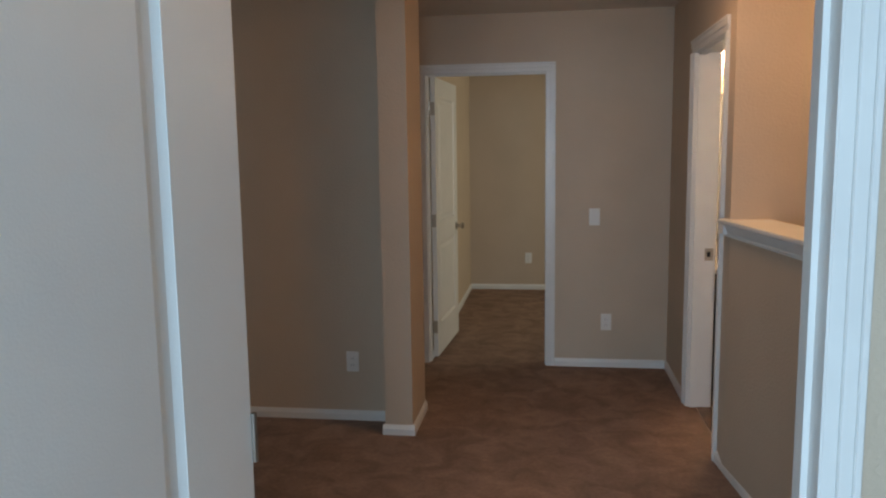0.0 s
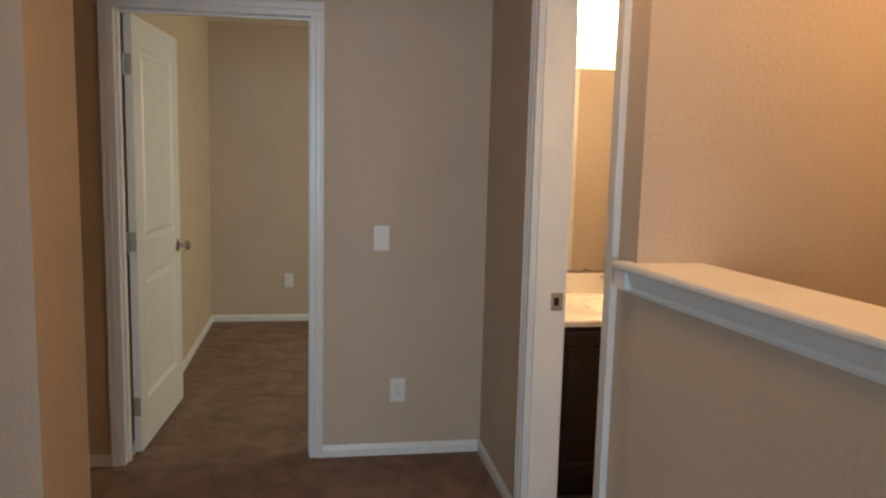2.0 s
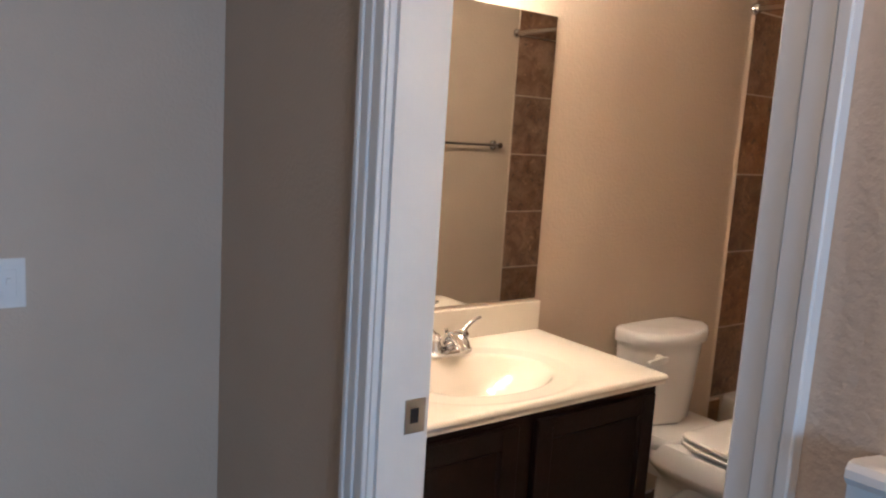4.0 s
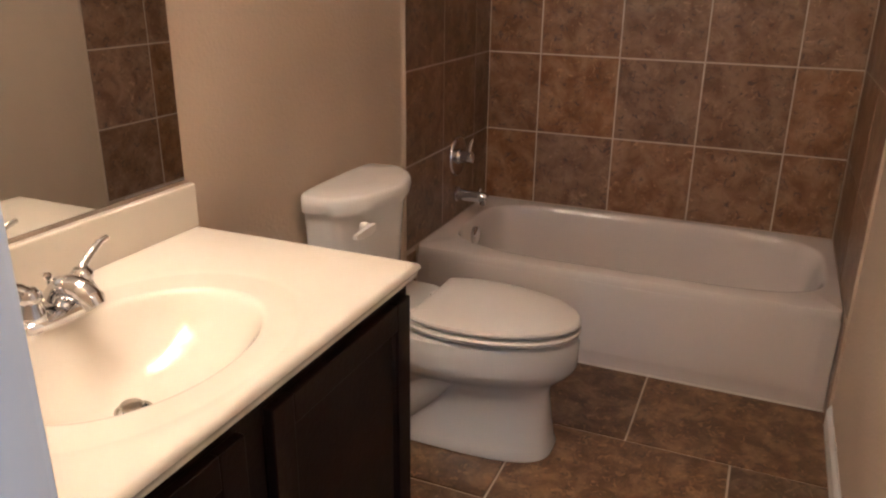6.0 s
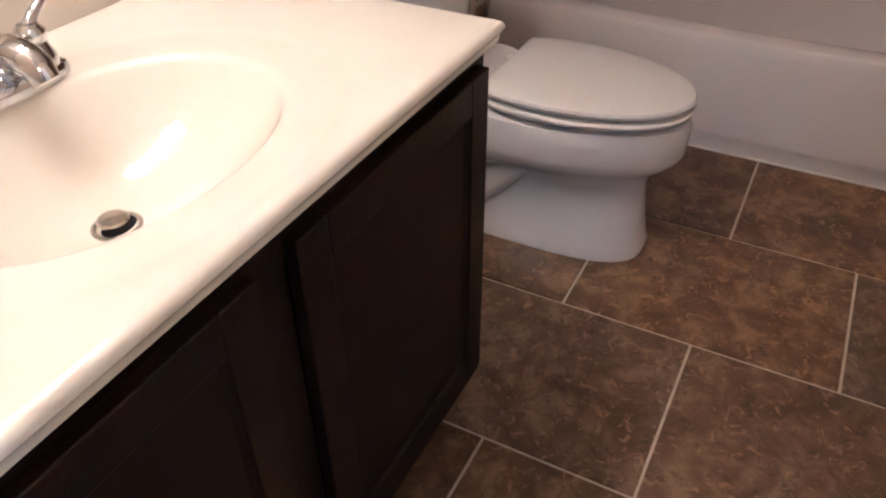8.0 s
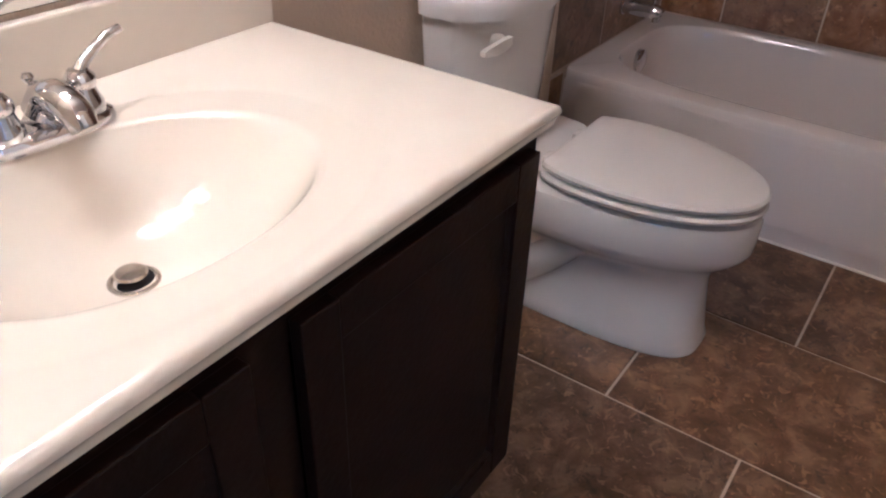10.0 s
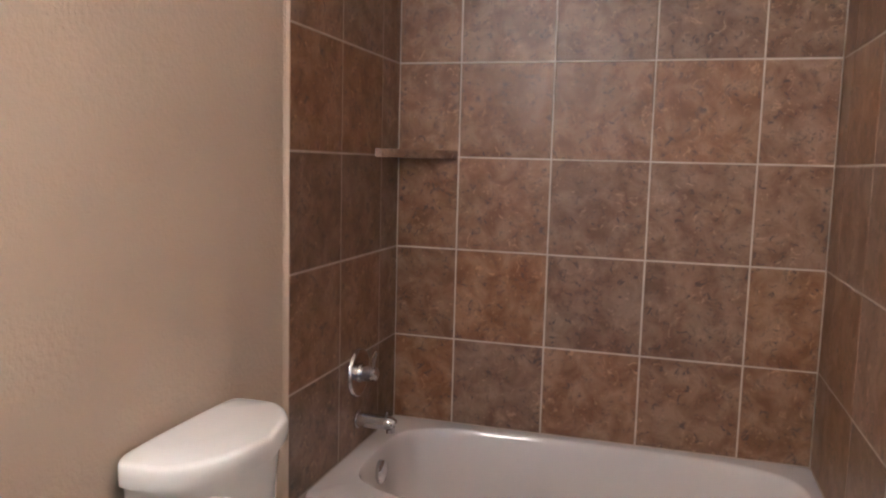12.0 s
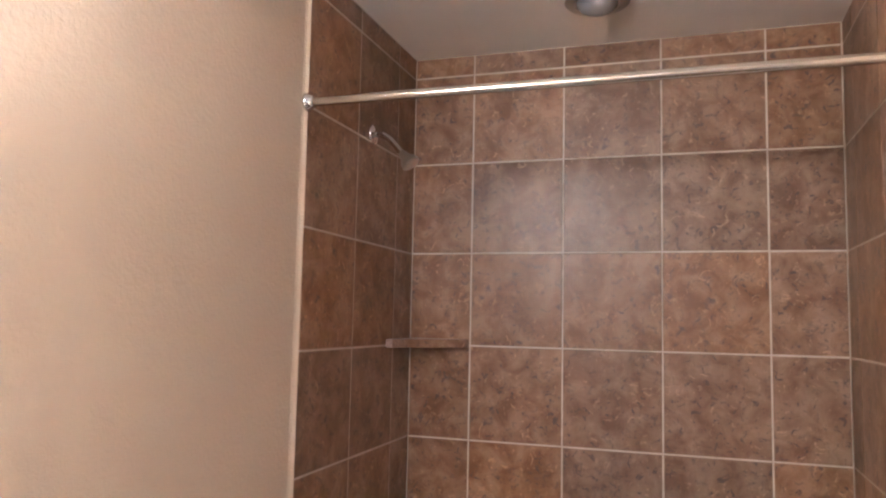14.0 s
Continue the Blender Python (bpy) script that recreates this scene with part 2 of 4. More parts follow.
def mesh_of(name, bm, mat, origin, smooth=False):
    me = bpy.data.meshes.new(name)
    bmesh.ops.translate(bm, vec=-Vector(origin), verts=bm.verts)
    bmesh.ops.recalc_face_normals(bm, faces=bm.faces)
    bm.to_mesh(me)
    bm.free()
    me.materials.append(mat)
    if smooth:
        for p in me.polygons:
            p.use_smooth = True
        me.set_sharp_from_angle(angle=radians(38))
    return me


def thing(name, origin, label, category, group="", kind=""):
    ob = new(name)
    ob.empty_display_size = 0.1
    ob.location = origin
    ORIGIN[ob] = Vector(origin)
    return tagged(ob, label, category, group, kind)


def part(name, bm, mat, parent, label="", smooth=False):
    """One mesh, given in the place's own metres, under a thing or a part."""
    o = ORIGIN[parent]
    ob = new(name, mesh_of(name, bm, mat, o, smooth))
    ob.parent = parent
    ORIGIN[ob] = o
    return tagged(ob, label)


def solid(name, bm, mat, label, category, origin=(0, 0, 0), kind="", group="", smooth=False):
    ob = new(name, mesh_of(name, bm, mat, origin, smooth))
    ob.location = origin
    ORIGIN[ob] = Vector(origin)
    return tagged(ob, label, category, group, kind)


def structure(name, rows, mat, label, category):
    return solid(name, boxes(*rows), mat, label, category, kind="structure")

# ---- the large structure ----
HC, BC = 2.42, 2.44          # ceilings of hall and bathroom
TOP = 2.62
NW, SW, EW = -0.062, -1.552, 3.060   # inner faces of the bathroom
T = 0.126
HWY, LEAN = -2.728, 0.115    # near face and slant of the half wall

# hall end wall with the bedroom doorway
structure("wall_hall_end", [(-5, 0, 0, -1.67, 0.115, TOP), (-0.80, 0, 0, 0, 0.115, TOP), (-1.67, 0, 2.05, -0.80, 0.115, TOP)],
          M_WALL, "tan painted hall end wall with a doorway", "wall")
structure("wall_hall_bath", [(0, -0.775, 0, T, 0.115, TOP), (0, -1.715, 0, T, -1.545, TOP), (0, -1.545, 2.05, T, -0.775, TOP)],
          M_WALL, "tan painted wall with the bathroom doorway", "wall")
structure("wall_bath_north", [(T, NW, 0, 3.18, 0.115, TOP)], M_WALL, "tan textured bathroom wall behind vanity and toilet", "wall")
structure("wall_bath_south", [(T, -1.715, -2.7, 3.18, SW, TOP)], M_WALL, "tan textured bathroom wall with a towel bar", "wall")
structure("wall_bath_east", [(EW, SW, 0, 3.18, NW, TOP)], M_WALL, "wall behind the tub tiles", "wall")
structure("wall_hall_left", [(-5, -1.20, 0, -1.675, -1.085, TOP)], M_WALL, "tan painted hall wall with an outlet", "wall")
structure("wall_column", [(-1.675, -1.405, 0, -1.525, -0.985, TOP)], M_WALL, "tan painted column at the wall's end", "column")
structure("wall_entry", [(-5, -4.0, 0, -1.455, -3.9, TOP), (-0.355, -4.0, -2.7, 3.3, -3.9, TOP), (-1.455, -4.0, 2.07, -0.355, -3.9, TOP)],
          M_WALL, "tan painted wall with the entry doorway", "wall")
structure("wall_loft_west", [(-5.12, -3.94, 0, -5, -3.3, TOP), (-5.12, -2.0, 0, -5, 0.115, TOP), (-5.12, -3.3, 0, -5, -2.0, 0.9), (-5.12, -3.3, 2.1, -5, -2.0, TOP)],
          M_WALL, "tan painted wall with a window", "wall")
structure("wall_stair_east", [(3.18, -3.94, -2.7, 3.3, -1.715, TOP)], M_WALL, "tan painted stairwell wall", "wall")
structure("wall_bedroom_left", [(-1.765, 0.115, 0, -1.65, 3.07, TOP)], M_WALL, "tan painted bedroom wall beside the open door", "wall")
structure("wall_bedroom_back", [(-1.65, 2.95, 0, 1.93, 3.07, TOP)], M_WALL, "tan painted bedroom wall with an outlet", "wall")
structure("wall_bedroom_right", [(1.81, 0.115, 0, 1.93, 0.9, TOP), (1.81, 2.3, 0, 1.93, 2.95, TOP), (1.81, 0.9, 0, 1.93, 2.3, 0.85), (1.81, 0.9, 2.1, 1.93, 2.3, TOP)],
          M_WALL, "tan painted bedroom wall with a window", "wall")
structure("wall_start_south", [(-4, -7.6, 0, -2.3, -7.48, TOP), (-0.1, -7.6, 0, 2.5, -7.48, TOP), (-2.3, -7.6, 0, -0.1, -7.48, 0.75), (-2.3, -7.6, 2.15, -0.1, -7.48, TOP)],
          M_WALL, "tan painted wall with a window", "wall")
structure("wall_start_west", [(-4.12, -7.6, 0, -4, -3.94, TOP)], M_WALL, "tan painted side wall", "wall")
structure("wall_start_east", [(2.5, -7.6, 0, 2.62, -3.94, TOP)], M_WALL, "tan painted side wall", "wall")

structure("floor_hall", [(-5, -3.94, -0.2, 0.15, -1.715, 0)], M_CARPET, "brown cut-pile carpet in the hall", "carpet")
structure("floor_hall_end", [(-5, -1.715, -0.2, 0.05, 0.115, 0)], M_CARPET, "brown cut-pile carpet at the hall's end", "carpet")
structure("floor_bedroom", [(-1.765, 0.115, -0.2, 1.93, 3.07, 0)], M_CARPET, "brown cut-pile carpet in the bedroom", "carpet")
structure("floor_start", [(-4.12, -7.6, -0.2, 2.62, -3.94, 0)], M_CARPET, "brown cut-pile carpet in the entry room", "carpet")
structure("floor_lower", [(0, -3.94, -2.7, 3.3, -1.6, -2.6)], M_CARPET, "carpet at the foot of the stairs", "carpet")
structure("ceiling_hall", [(-5.12, -4.0, HC, 0, 0, HC + 0.12), (0, -4.0, HC, 3.3, -1.715, HC + 0.12)], M_CEIL, "textured off-white hall ceiling", "ceiling")
structure("ceiling_bath", [(T, SW, BC, EW, NW, BC + 0.12)], M_CEIL, "textured off-white bathroom ceiling", "ceiling")
structure("ceiling_bedroom", [(-1.65, 0.115, BC, 1.81, 2.95, BC + 0.12)], M_CEIL, "textured off-white bedroom ceiling", "ceiling")
structure("ceiling_start", [(-4, -7.48, BC, 2.5, -3.94, BC + 0.12)], M_CEIL, "off-white ceiling of the entry room", "ceiling")
structure("roof_slab", [(-5.2, -7.7, TOP, 3.4, 3.2, TOP + 0.1)], M_CEIL, "plain slab over the rooms", "roof")
ground = structure("ground", [(-60, -60, -2.9, 60, 60, -2.7)], M_CARPET, "plain ground around the house", "ground")


# skirting
def baseboard(name, x0, y0, x1, y1, nx, ny, h=0.056):
    """A skirting with a small moulded top, running from one point to another; n points into the room."""
    d, bm = Vector((nx, ny, 0)), bmesh.new()
    prof = [(0, 0), (0.013, 0), (0.013, h - 0.022), (0.010, h - 0.014), (0.006, h - 0.006), (0.004, h), (0, h)]
    ends = []
    for x, y in ((x0, y0), (x1, y1)):
        ends.append([Vector((x, y, 0)) + d * a + Vector((0, 0, b)) for a, b in prof])
    rings(bm, ends, True, True)
    return solid(name, bm, M_TRIM, "white painted skirting board along the wall", "baseboard", kind="structure")


baseboard("baseboard_end_left", -5, 0, -1.711, 0, 0, -1)
baseboard("baseboard_end_right", -0.762, 0, -0.013, 0, 0, -1)
baseboard("baseboard_hall_right", 0, 0, 0, -0.717, -1, 0)
baseboard("baseboard_half_wall", 0, -1.600, LEAN * (-1.715 - HWY), HWY, -1, 0)
baseboard("baseboard_left_wall", -5, -1.20, -1.688, -1.20, 0, -1)
baseboard("baseboard_column_front", -1.688, -1.405, -1.512, -1.405, 0, -1)
baseboard("baseboard_column_right", -1.525, -1.405, -1.525, -0.985, 1, 0)
baseboard("baseboard_column_left", -1.675, -1.405, -1.675, -1.213, -1, 0)
baseboard("baseboard_bedroom_left", -1.65, 0.115, -1.65, 2.95, 1, 0)
baseboard("baseboard_bedroom_back", -1.637, 2.95, 1.81, 2.95, 0, -1)
baseboard("baseboard_bath_south", 0.20, SW, 2.215, SW, 0, 1, 0.075)


def casing(name, axis, w0, w1, plane, out, top, label, width=0.062):
    """Moulded trim round three sides of an opening, as one thing with its three boards."""
    th = thing(name, (plane, w0, 0) if axis == "y" else (w0, plane, 0), label, "door casing", kind="structure")

    def board(a0, b0, a1, b1, inner):
        bm = bmesh.new()
        # three steps across the board's width make the moulding
        for lo, hi, depth in ((0.0, 0.42, 0.011), (0.42, 0.80, 0.016), (0.80, 1.0, 0.020)):
            if inner == "top":
                s = (a0, b0 + (b1 - b0) * lo, a1, b0 + (b1 - b0) * hi)
            elif inner == "low":
                s = (a1 - (a1 - a0) * hi, b0, a1 - (a1 - a0) * lo, b1)
            else:
                s = (a0 + (a1 - a0) * lo, b0, a0 + (a1 - a0) * hi, b1)
            p0, p1 = sorted((plane, plane + out * depth))
            if axis == "y":
                box(bm, p0, s[0], s[1], p1, s[2], s[3], bevel=0.002, seg=1)
            else:
                box(bm, s[0], p0, s[1], s[2], p1, s[3], bevel=0.002, seg=1)
        return bm

    part("side_board", board(w0 - width, 0, w0, top, "low"), M_TRIM, th)
    part("side_board", board(w1, 0, w1 + width, top, "high"), M_TRIM, th)
    part("head_board", board(w0 - width, top, w1 + width, top + width, "top"), M_TRIM, th)
    return th


def jambs(name, axis, w0, w1, d0, d1, top, stop, label):
    """Lining boards of a doorway with door stops."""
    th = thing(name, (d0, w0, 0) if axis == "y" else (w0, d0, 0), label, "door jamb", kind="structure")

    def b(a0, e0, z0, a1, e1, z1):
        return boxes((e0, a0, z0, e1, a1, z1) if axis == "y" else (a0, e0, z0, a1, e1, z1))

    part("jamb_board", b(w0 - 0.02, d0, 0, w0, d1, top), M_TRIM, th)
    part("jamb_board", b(w1, d0, 0, w1 + 0.02, d1, top), M_TRIM, th)
    part("head_jamb", b(w0 - 0.02, d0, top, w1 + 0.02, d1, top + 0.02), M_TRIM, th)
    s0, s1 = stop
    part("door_stop", b(w0, s0, 0, w0 + 0.011, s1, top - 0.011), M_TRIM, th)
    part("door_stop", b(w1 - 0.011, s0, 0, w1, s1, top - 0.011), M_TRIM, th)
    part("door_stop", b(w0, s0, top - 0.011, w1, s1, top), M_TRIM, th)
    return th


# bedroom doorway
casing("casing_bedroom", "x", -1.648, -0.825, 0.0, -1, 2.032, "white moulded casing round the bedroom doorway")
jambs("jamb_bedroom", "x", -1.65, -0.82, -0.001, 0.116, 2.03, (0.03, 0.072), "white door frame of the bedroom")
# bathroom doorway
casing("casing_bath", "y", -1.527, -0.790, 0.0, -1, 2.032, "white moulded casing round the bathroom doorway", width=0.072)
casing("casing_bath_inside", "y", -1.527, -0.790, T, 1, 2.032, "white moulded casing inside the bathroom", width=0.045)
bath_jamb = jambs("jamb_bath", "y", -1.525, -0.795, -0.001, T + 0.001, 2.03, (0.012, 0.050), "white door frame of the bathroom")
# entry doorway
casing("casing_entry_room", "x", -1.437, -0.373, -4.0, -1, 2.042, "white moulded casing on the entry side")
casing("casing_entry_hall", "x", -1.437, -0.373, -3.9, 1, 2.042, "white moulded casing on the hall side")
jambs("jamb_entry", "x", -1.435, -0.375, -4.01, -3.899, 2.04, (-3.96, -3.92), "white door frame of the entry")

# strike plate on the bathroom jamb
strike = thing("strike_plate", (0.10, -0.795, 0.905), "satin nickel strike plate on the door jamb", "strike plate")
part("plate", boxes((0.076, -0.7975, 0.868, 0.1235, -0.795, 0.938), bevel=0.001), M_NICKEL, strike)
# dark slab on the plate, painted as the shade in the hole
part("latch_hole", boxes((0.088, -0.7982, 0.889, 0.107, -0.7972, 0.919)), M_HOLE_SHADE, strike)


# doors
def panel_door(name, w, h, label, st=0.115, low=0.83, high=0.98, knob=True):
    """A white two-panel door, hinged at its own origin; the leaf runs along +x, its faces look to -y and +y."""
    th = thing(name, (0, 0, 0), label, "door")
    t = 0.035
    bm = bmesh.new()
    rails = [(0, 0.23), (low, high), (h - 0.13, h)]
    box(bm, 0, 0, 0, st, t, h)
    box(bm, w - st, 0, 0, w, t, h)
    for a, b in rails:
        box(bm, st, 0, a, w - st, t, b)
    part("leaf_frame", bm, M_DOOR, th)
    for a, b in ((0.23, low), (high, h - 0.13)):
        bm = bmesh.new()
        x0, x1 = st, w - st
        loops = []
        for ins, y in ((0.0, 0.001), (0.012, 0.010), (0.030, 0.011), (0.052, 0.003)):
            loops.append([Vector((x0 + ins, y, a + ins)), Vector((x1 - ins, y, a + ins)), Vector((x1 - ins, y, b - ins)), Vector((x0 + ins, y, b - ins))])
        rings(bm, loops, False, True)
        loops = [[Vector((p.x, t - p.y, p.z)) for p in r] for r in loops]
        rings(bm, loops, False, True)
        part("raised_panel", bm, M_DOOR, th)
    for z in (0.22, 1.0, h - 0.22):
        bm = bmesh.new()
        lathe(bm, [(0.006, -0.045), (0.006, 0.045)], (-0.004, t + 0.003, z), n=10)
        box(bm, -0.002, 0.004, z - 0.045, 0.0, t, z + 0.045)
        part("hinge", bm, M_NICKEL, th, "satin nickel hinge")
    if knob:
        bm = bmesh.new()
        for s, y in ((-1, 0.0), (1, t)):
            lathe(bm, [(0.032, 0.0), (0.032, s * 0.006), (0.012, s * 0.010), (0.011, s * 0.035), (0.024, s * 0.042), (0.027, s * 0.055), (0.020, s * 0.066), (0.0, s * 0.068)],
                  (w - 0.065, y, 0.895), "y", 20)
        part("door_knob", bm, M_NICKEL, th, "satin nickel round knob", smooth=True)
    return th


bed_door = panel_door("door_bedroom", 0.80, 2.015, "white two-panel door standing open into the bedroom")
bed_door.matrix_basis = pose(-1.604, 0.122, 0.012, 0, 0, 86)
bath_door = panel_door("door_bath", 0.755, 2.015, "white two-panel door folded open against the bathroom wall", knob=False)
bath_door.matrix_basis = pose(0.155, -1.543, 0.012, 0, 0, 0.4)
entry_door = panel_door("door_entry", 0.86, 2.02, "white two-panel door standing open into the entry room", 0.20, 0.66, 0.80)
entry_door.matrix_basis = pose(-1.367, -4.022, 0.012, 0, 0, 264)


# windows
def window(name, axis, a0, a1, z0, z1, plane, label):
    th = thing(name, (plane, a0, z0) if axis == "y" else (a0, plane, z0), label, "window", kind="structure")

    def b(u0, v0, w0, u1, v1, w1):
        return boxes((v0, u0, w0, v1, u1, w1) if axis == "y" else (u0, v0, w0, u1, v1, w1))

    p0, p1, f = plane - 0.03, plane + 0.03, 0.05
    part("window_frame", b(a0, p0, z0, a0 + f, p1, z1), M_TRIM, th)
    part("window_frame", b(a1 - f, p0, z0, a1, p1, z1), M_TRIM, th)
    part("window_frame", b(a0 + f, p0, z0, a1 - f, p1, z0 + f), M_TRIM, th)
    part("window_frame", b(a0 + f, p0, z1 - f, a1 - f, p1, z1), M_TRIM, th)
    zm = (z0 + z1) / 2
    part("meeting_rail", b(a0 + f, p0 + 0.01, zm - 0.02, a1 - f, p1 - 0.01, zm + 0.02), M_TRIM, th)
    for lo, hi in ((z0 + f, zm - 0.02), (zm + 0.02, z1 - f)):
        g = part("pane", b(a0 + f, plane - 0.003, lo, a1 - f, plane + 0.003, hi), M_GLASS, th)
        g.visible_shadow = False
    return th


window("window_start", "x", -2.3, -0.1, 0.75, 2.15, -7.54, "white framed window of the entry room")
# unseen window, added so cool daylight reaches the bathroom door trim
window("window_loft_assumed", "y", -3.3, -2.0, 0.9, 2.1, -5.06, "unseen white framed window assumed at the loft's end")
window("window_bedroom", "y", 0.9, 2.3, 0.85, 2.1, 1.87, "white framed window of the bedroom")

# half wall round the stairs, with its cap
# it runs at a slight angle to the hall


def skewed(bm):
    for v in bm.verts:
        v.co.x += LEAN * (-1.715 - v.co.y)
    return bm


solid("wall_half", skewed(boxes((0, HWY, -0.2, 0.15, -1.715, 1.135), (0.15, HWY, -2.7, 3.05, HWY + 0.15, 1.135))), M_WALL, "tan painted half wall round the stairs", "half wall", kind="structure")
cap = thing("half_wall_cap", (0.075, -2.2, 1.123), "white moulded wooden cap on the half wall", "wall cap", kind="structure")


def cap_profile():
    return [(-0.004, 1.108), (0.012, 1.110), (0.014, 1.119), (0.011, 1.126), (0.015, 1.134), (0.024, 1.156), (0.026, 1.1625), (0.033, 1.1665), (0.038, 1.1730), (0.038, 1.1808), (0.034, 1.1866), (0.026, 1.1880)]


bm = bmesh.new()
pr = cap_profile()
outer = [[Vector((-a, -1.660, z)) for a, z in pr], [Vector((-a, HWY - a, z)) for a, z in pr], [Vector((3.05, HWY - a, z)) for a, z in pr]]
inner = [[Vector((0.15 + a, -1.716, z)) for a, z in pr], [Vector((0.15 + a, HWY + 0.15 + a, z)) for a, z in pr], [Vector((3.05, HWY + 0.15 + a, z)) for a, z in pr]]
rings(bm, outer, loop=False)
rings(bm, inner, loop=False)
top_o = [Vector((-0.026, -1.660, 1.188)), Vector((-0.026, HWY - 0.026, 1.188)), Vector((3.05, HWY - 0.026, 1.188))]
top_i = [Vector((0.176, -1.716, 1.188)), Vector((0.176, HWY + 0.176, 1.188)), Vector((3.05, HWY + 0.176, 1.188))]
rings(bm, [top_o, top_i], loop=False)
box(bm, -0.030, -1.714, 1.12, 0.0, -1.660, 1.185)
part("cap_board", skewed(bm), M_TRIM, cap)

# stairs going down beside the half wall
for i in range(11):
    z = -0.186 * (i + 1)
    solid("stair_step", boxes((0.15 + 0.26 * i, -3.9, z - 0.3, 0.15 + 0.26 * (i + 1) + 0.025, HWY - 0.002, z), bevel=0.008), M_CARPET,
          "brown carpeted stair step going down", "stair step", kind="structure", group="stair steps")
rail = thing("handrail", (0.25, HWY - 0.067, 0.88), "dark stained round handrail on the half wall", "handrail")
bm = bmesh.new()
tube(bm, [(0.0, HWY - 0.067, 0.884), (0.006, HWY - 0.067, 0.880), (0.9, HWY - 0.067, 0.25), (2.4, HWY - 0.067, -0.81)], [0.02, 0.024, 0.024, 0.024], 18)
part("rail", skewed(bm), M_RAIL, rail, smooth=True)
for x in (0.35, 1.5):
    bm = bmesh.new()
    z = 0.885 - 0.706 * x
    tube(bm, [(x, HWY - 0.001, z - 0.07), (x, HWY - 0.052, z - 0.07), (x, HWY - 0.067, z - 0.02)], 0.007, 8)
    part("rail_bracket", skewed(bm), M_NICKEL, rail, "nickel bracket", smooth=True)
lower_cap = solid("stair_trim_block", skewed(boxes((0.09, HWY - 0.027, 1.0, 0.31, HWY, 1.09), bevel=0.006)), M_TRIM, "white painted trim block on the half wall", "trim", kind="structure")

# dome lights out of view: the stair's, and one added to warm the hall
def dome_light(name, x, y, bulb, label):
    th = thing(name, (x, y, HC), label, "ceiling light")
    bm = bmesh.new()
    lathe(bm, [(0.15, 0.0), (0.155, -0.015), (0.15, -0.028), (0.12, -0.03)], (x, y, HC), n=32)
    part("base_ring", bm, M_NICKEL, th, smooth=True)
    bm = bmesh.new()
    lathe(bm, [(0.135, -0.03), (0.125, -0.06), (0.10, -0.085), (0.06, -0.102), (0.0, -0.108)], (x, y, HC), n=32)
    part("glass_dome", bm, bulb, th, "lit frosted glass", smooth=True)
    return th


dome_light("stair_ceiling_light", 0.80, -2.45, M_STAIRBULB, "lit frosted glass dome light on the stair ceiling")
dome_light("hall_fill_light", -0.45, -1.96, M_HALLFILL, "unseen fill dome added on the hall ceiling to warm the hall")


# wall plates
def wall_plate(name, x, y, z, ny, kind_label, category, switch=False):
    th = thing(name, (x, y, z), kind_label, category)
    y1 = y + ny * 0.006
    bm = boxes((x - 0.036, min(y, y1), z - 0.058, x + 0.036, max(y, y1), z + 0.058), bevel=0.0025)
    part("cover_plate", bm, M_PLATE, th)
    y2 = y + ny * 0.009
    if switch:
        bm = bmesh.new()
        box(bm, x - 0.017, min(y1, y2), z - 0.033, x + 0.017, max(y1, y2), z + 0.033, bevel=0.002)
        box(bm, x - 0.005, min(y2, y2 + ny * 0.01), z - 0.002, x + 0.005, max(y2, y2 + ny * 0.01), z + 0.014, bevel=0.001)
        part("toggle", bm, M_PLATE, th)
    else:
        for dz in (-0.02, 0.02):
            part("socket", boxes((x - 0.017, min(y1, y2), z + dz - 0.014, x + 0.017, max(y1, y2), z + dz + 0.014), bevel=0.002), M_PLATE, th)
            # slots are black slivers laid on the socket for their inner shade
            bm = bmesh.new()
            for dx in (-0.006, 0.006):
                box(bm, x + dx - 0.001, min(y2, y2 + ny * 0.0006), z + dz - 0.004, x + dx + 0.001, max(y2, y2 + ny * 0.0006), z + dz + 0.005)
            part("slots", bm, M_HOLE_SHADE, th)
    return th


wall_plate("light_switch", -0.498, 0.0, 1.05, -1, "white light switch plate on the tan wall", "light switch", True)
wall_plate("outlet", -0.411, 0.0, 0.32, -1, "white power outlet on the hall end wall", "outlet")
wall_plate("outlet", -1.90, -1.20, 0.34, -1, "white power outlet beside the column", "outlet")
wall_plate("outlet", -1.02, 2.95, 0.345, -1, "white power outlet on the bedroom wall", "outlet")


# ---- bathroom fixtures ----
def superloop(cx, cy, z, ax, ay, power, n=72):
    pts = []
    for k in range(n):
        a = 2 * math.pi * k / n
        c, s = math.cos(a), math.sin(a)
        pts.append(Vector((cx + ax * math.copysign(abs(c) ** (2 / power), c), cy + ay * math.copysign(abs(s) ** (2 / power), s), z)))
    return pts


def rect_loop(x0, y0, x1, y1, z, cx, cy, n=72, ratio=1.0):
    """The outline of a rectangle, met by rays from a point inside."""
    pts = []
    for k in range(n):
        a = 2 * math.pi * k / n
        c, s = math.cos(a), math.sin(a) * ratio
        f = min(((x1 if c > 0 else x0) - cx) / c if abs(c) > 1e-6 else 1e9, ((y1 if s > 0 else y0) - cy) / s if abs(s) > 1e-6 else 1e9)
        pts.append(Vector((cx + c * f, cy + s * f, z)))
    for qx in (x0, x1):
        for qy in (y0, y1):
            near = min(range(n), key=lambda i: (pts[i] - Vector((qx, qy, z))).length)
            pts[near] = Vector((qx, qy, z))
    return pts


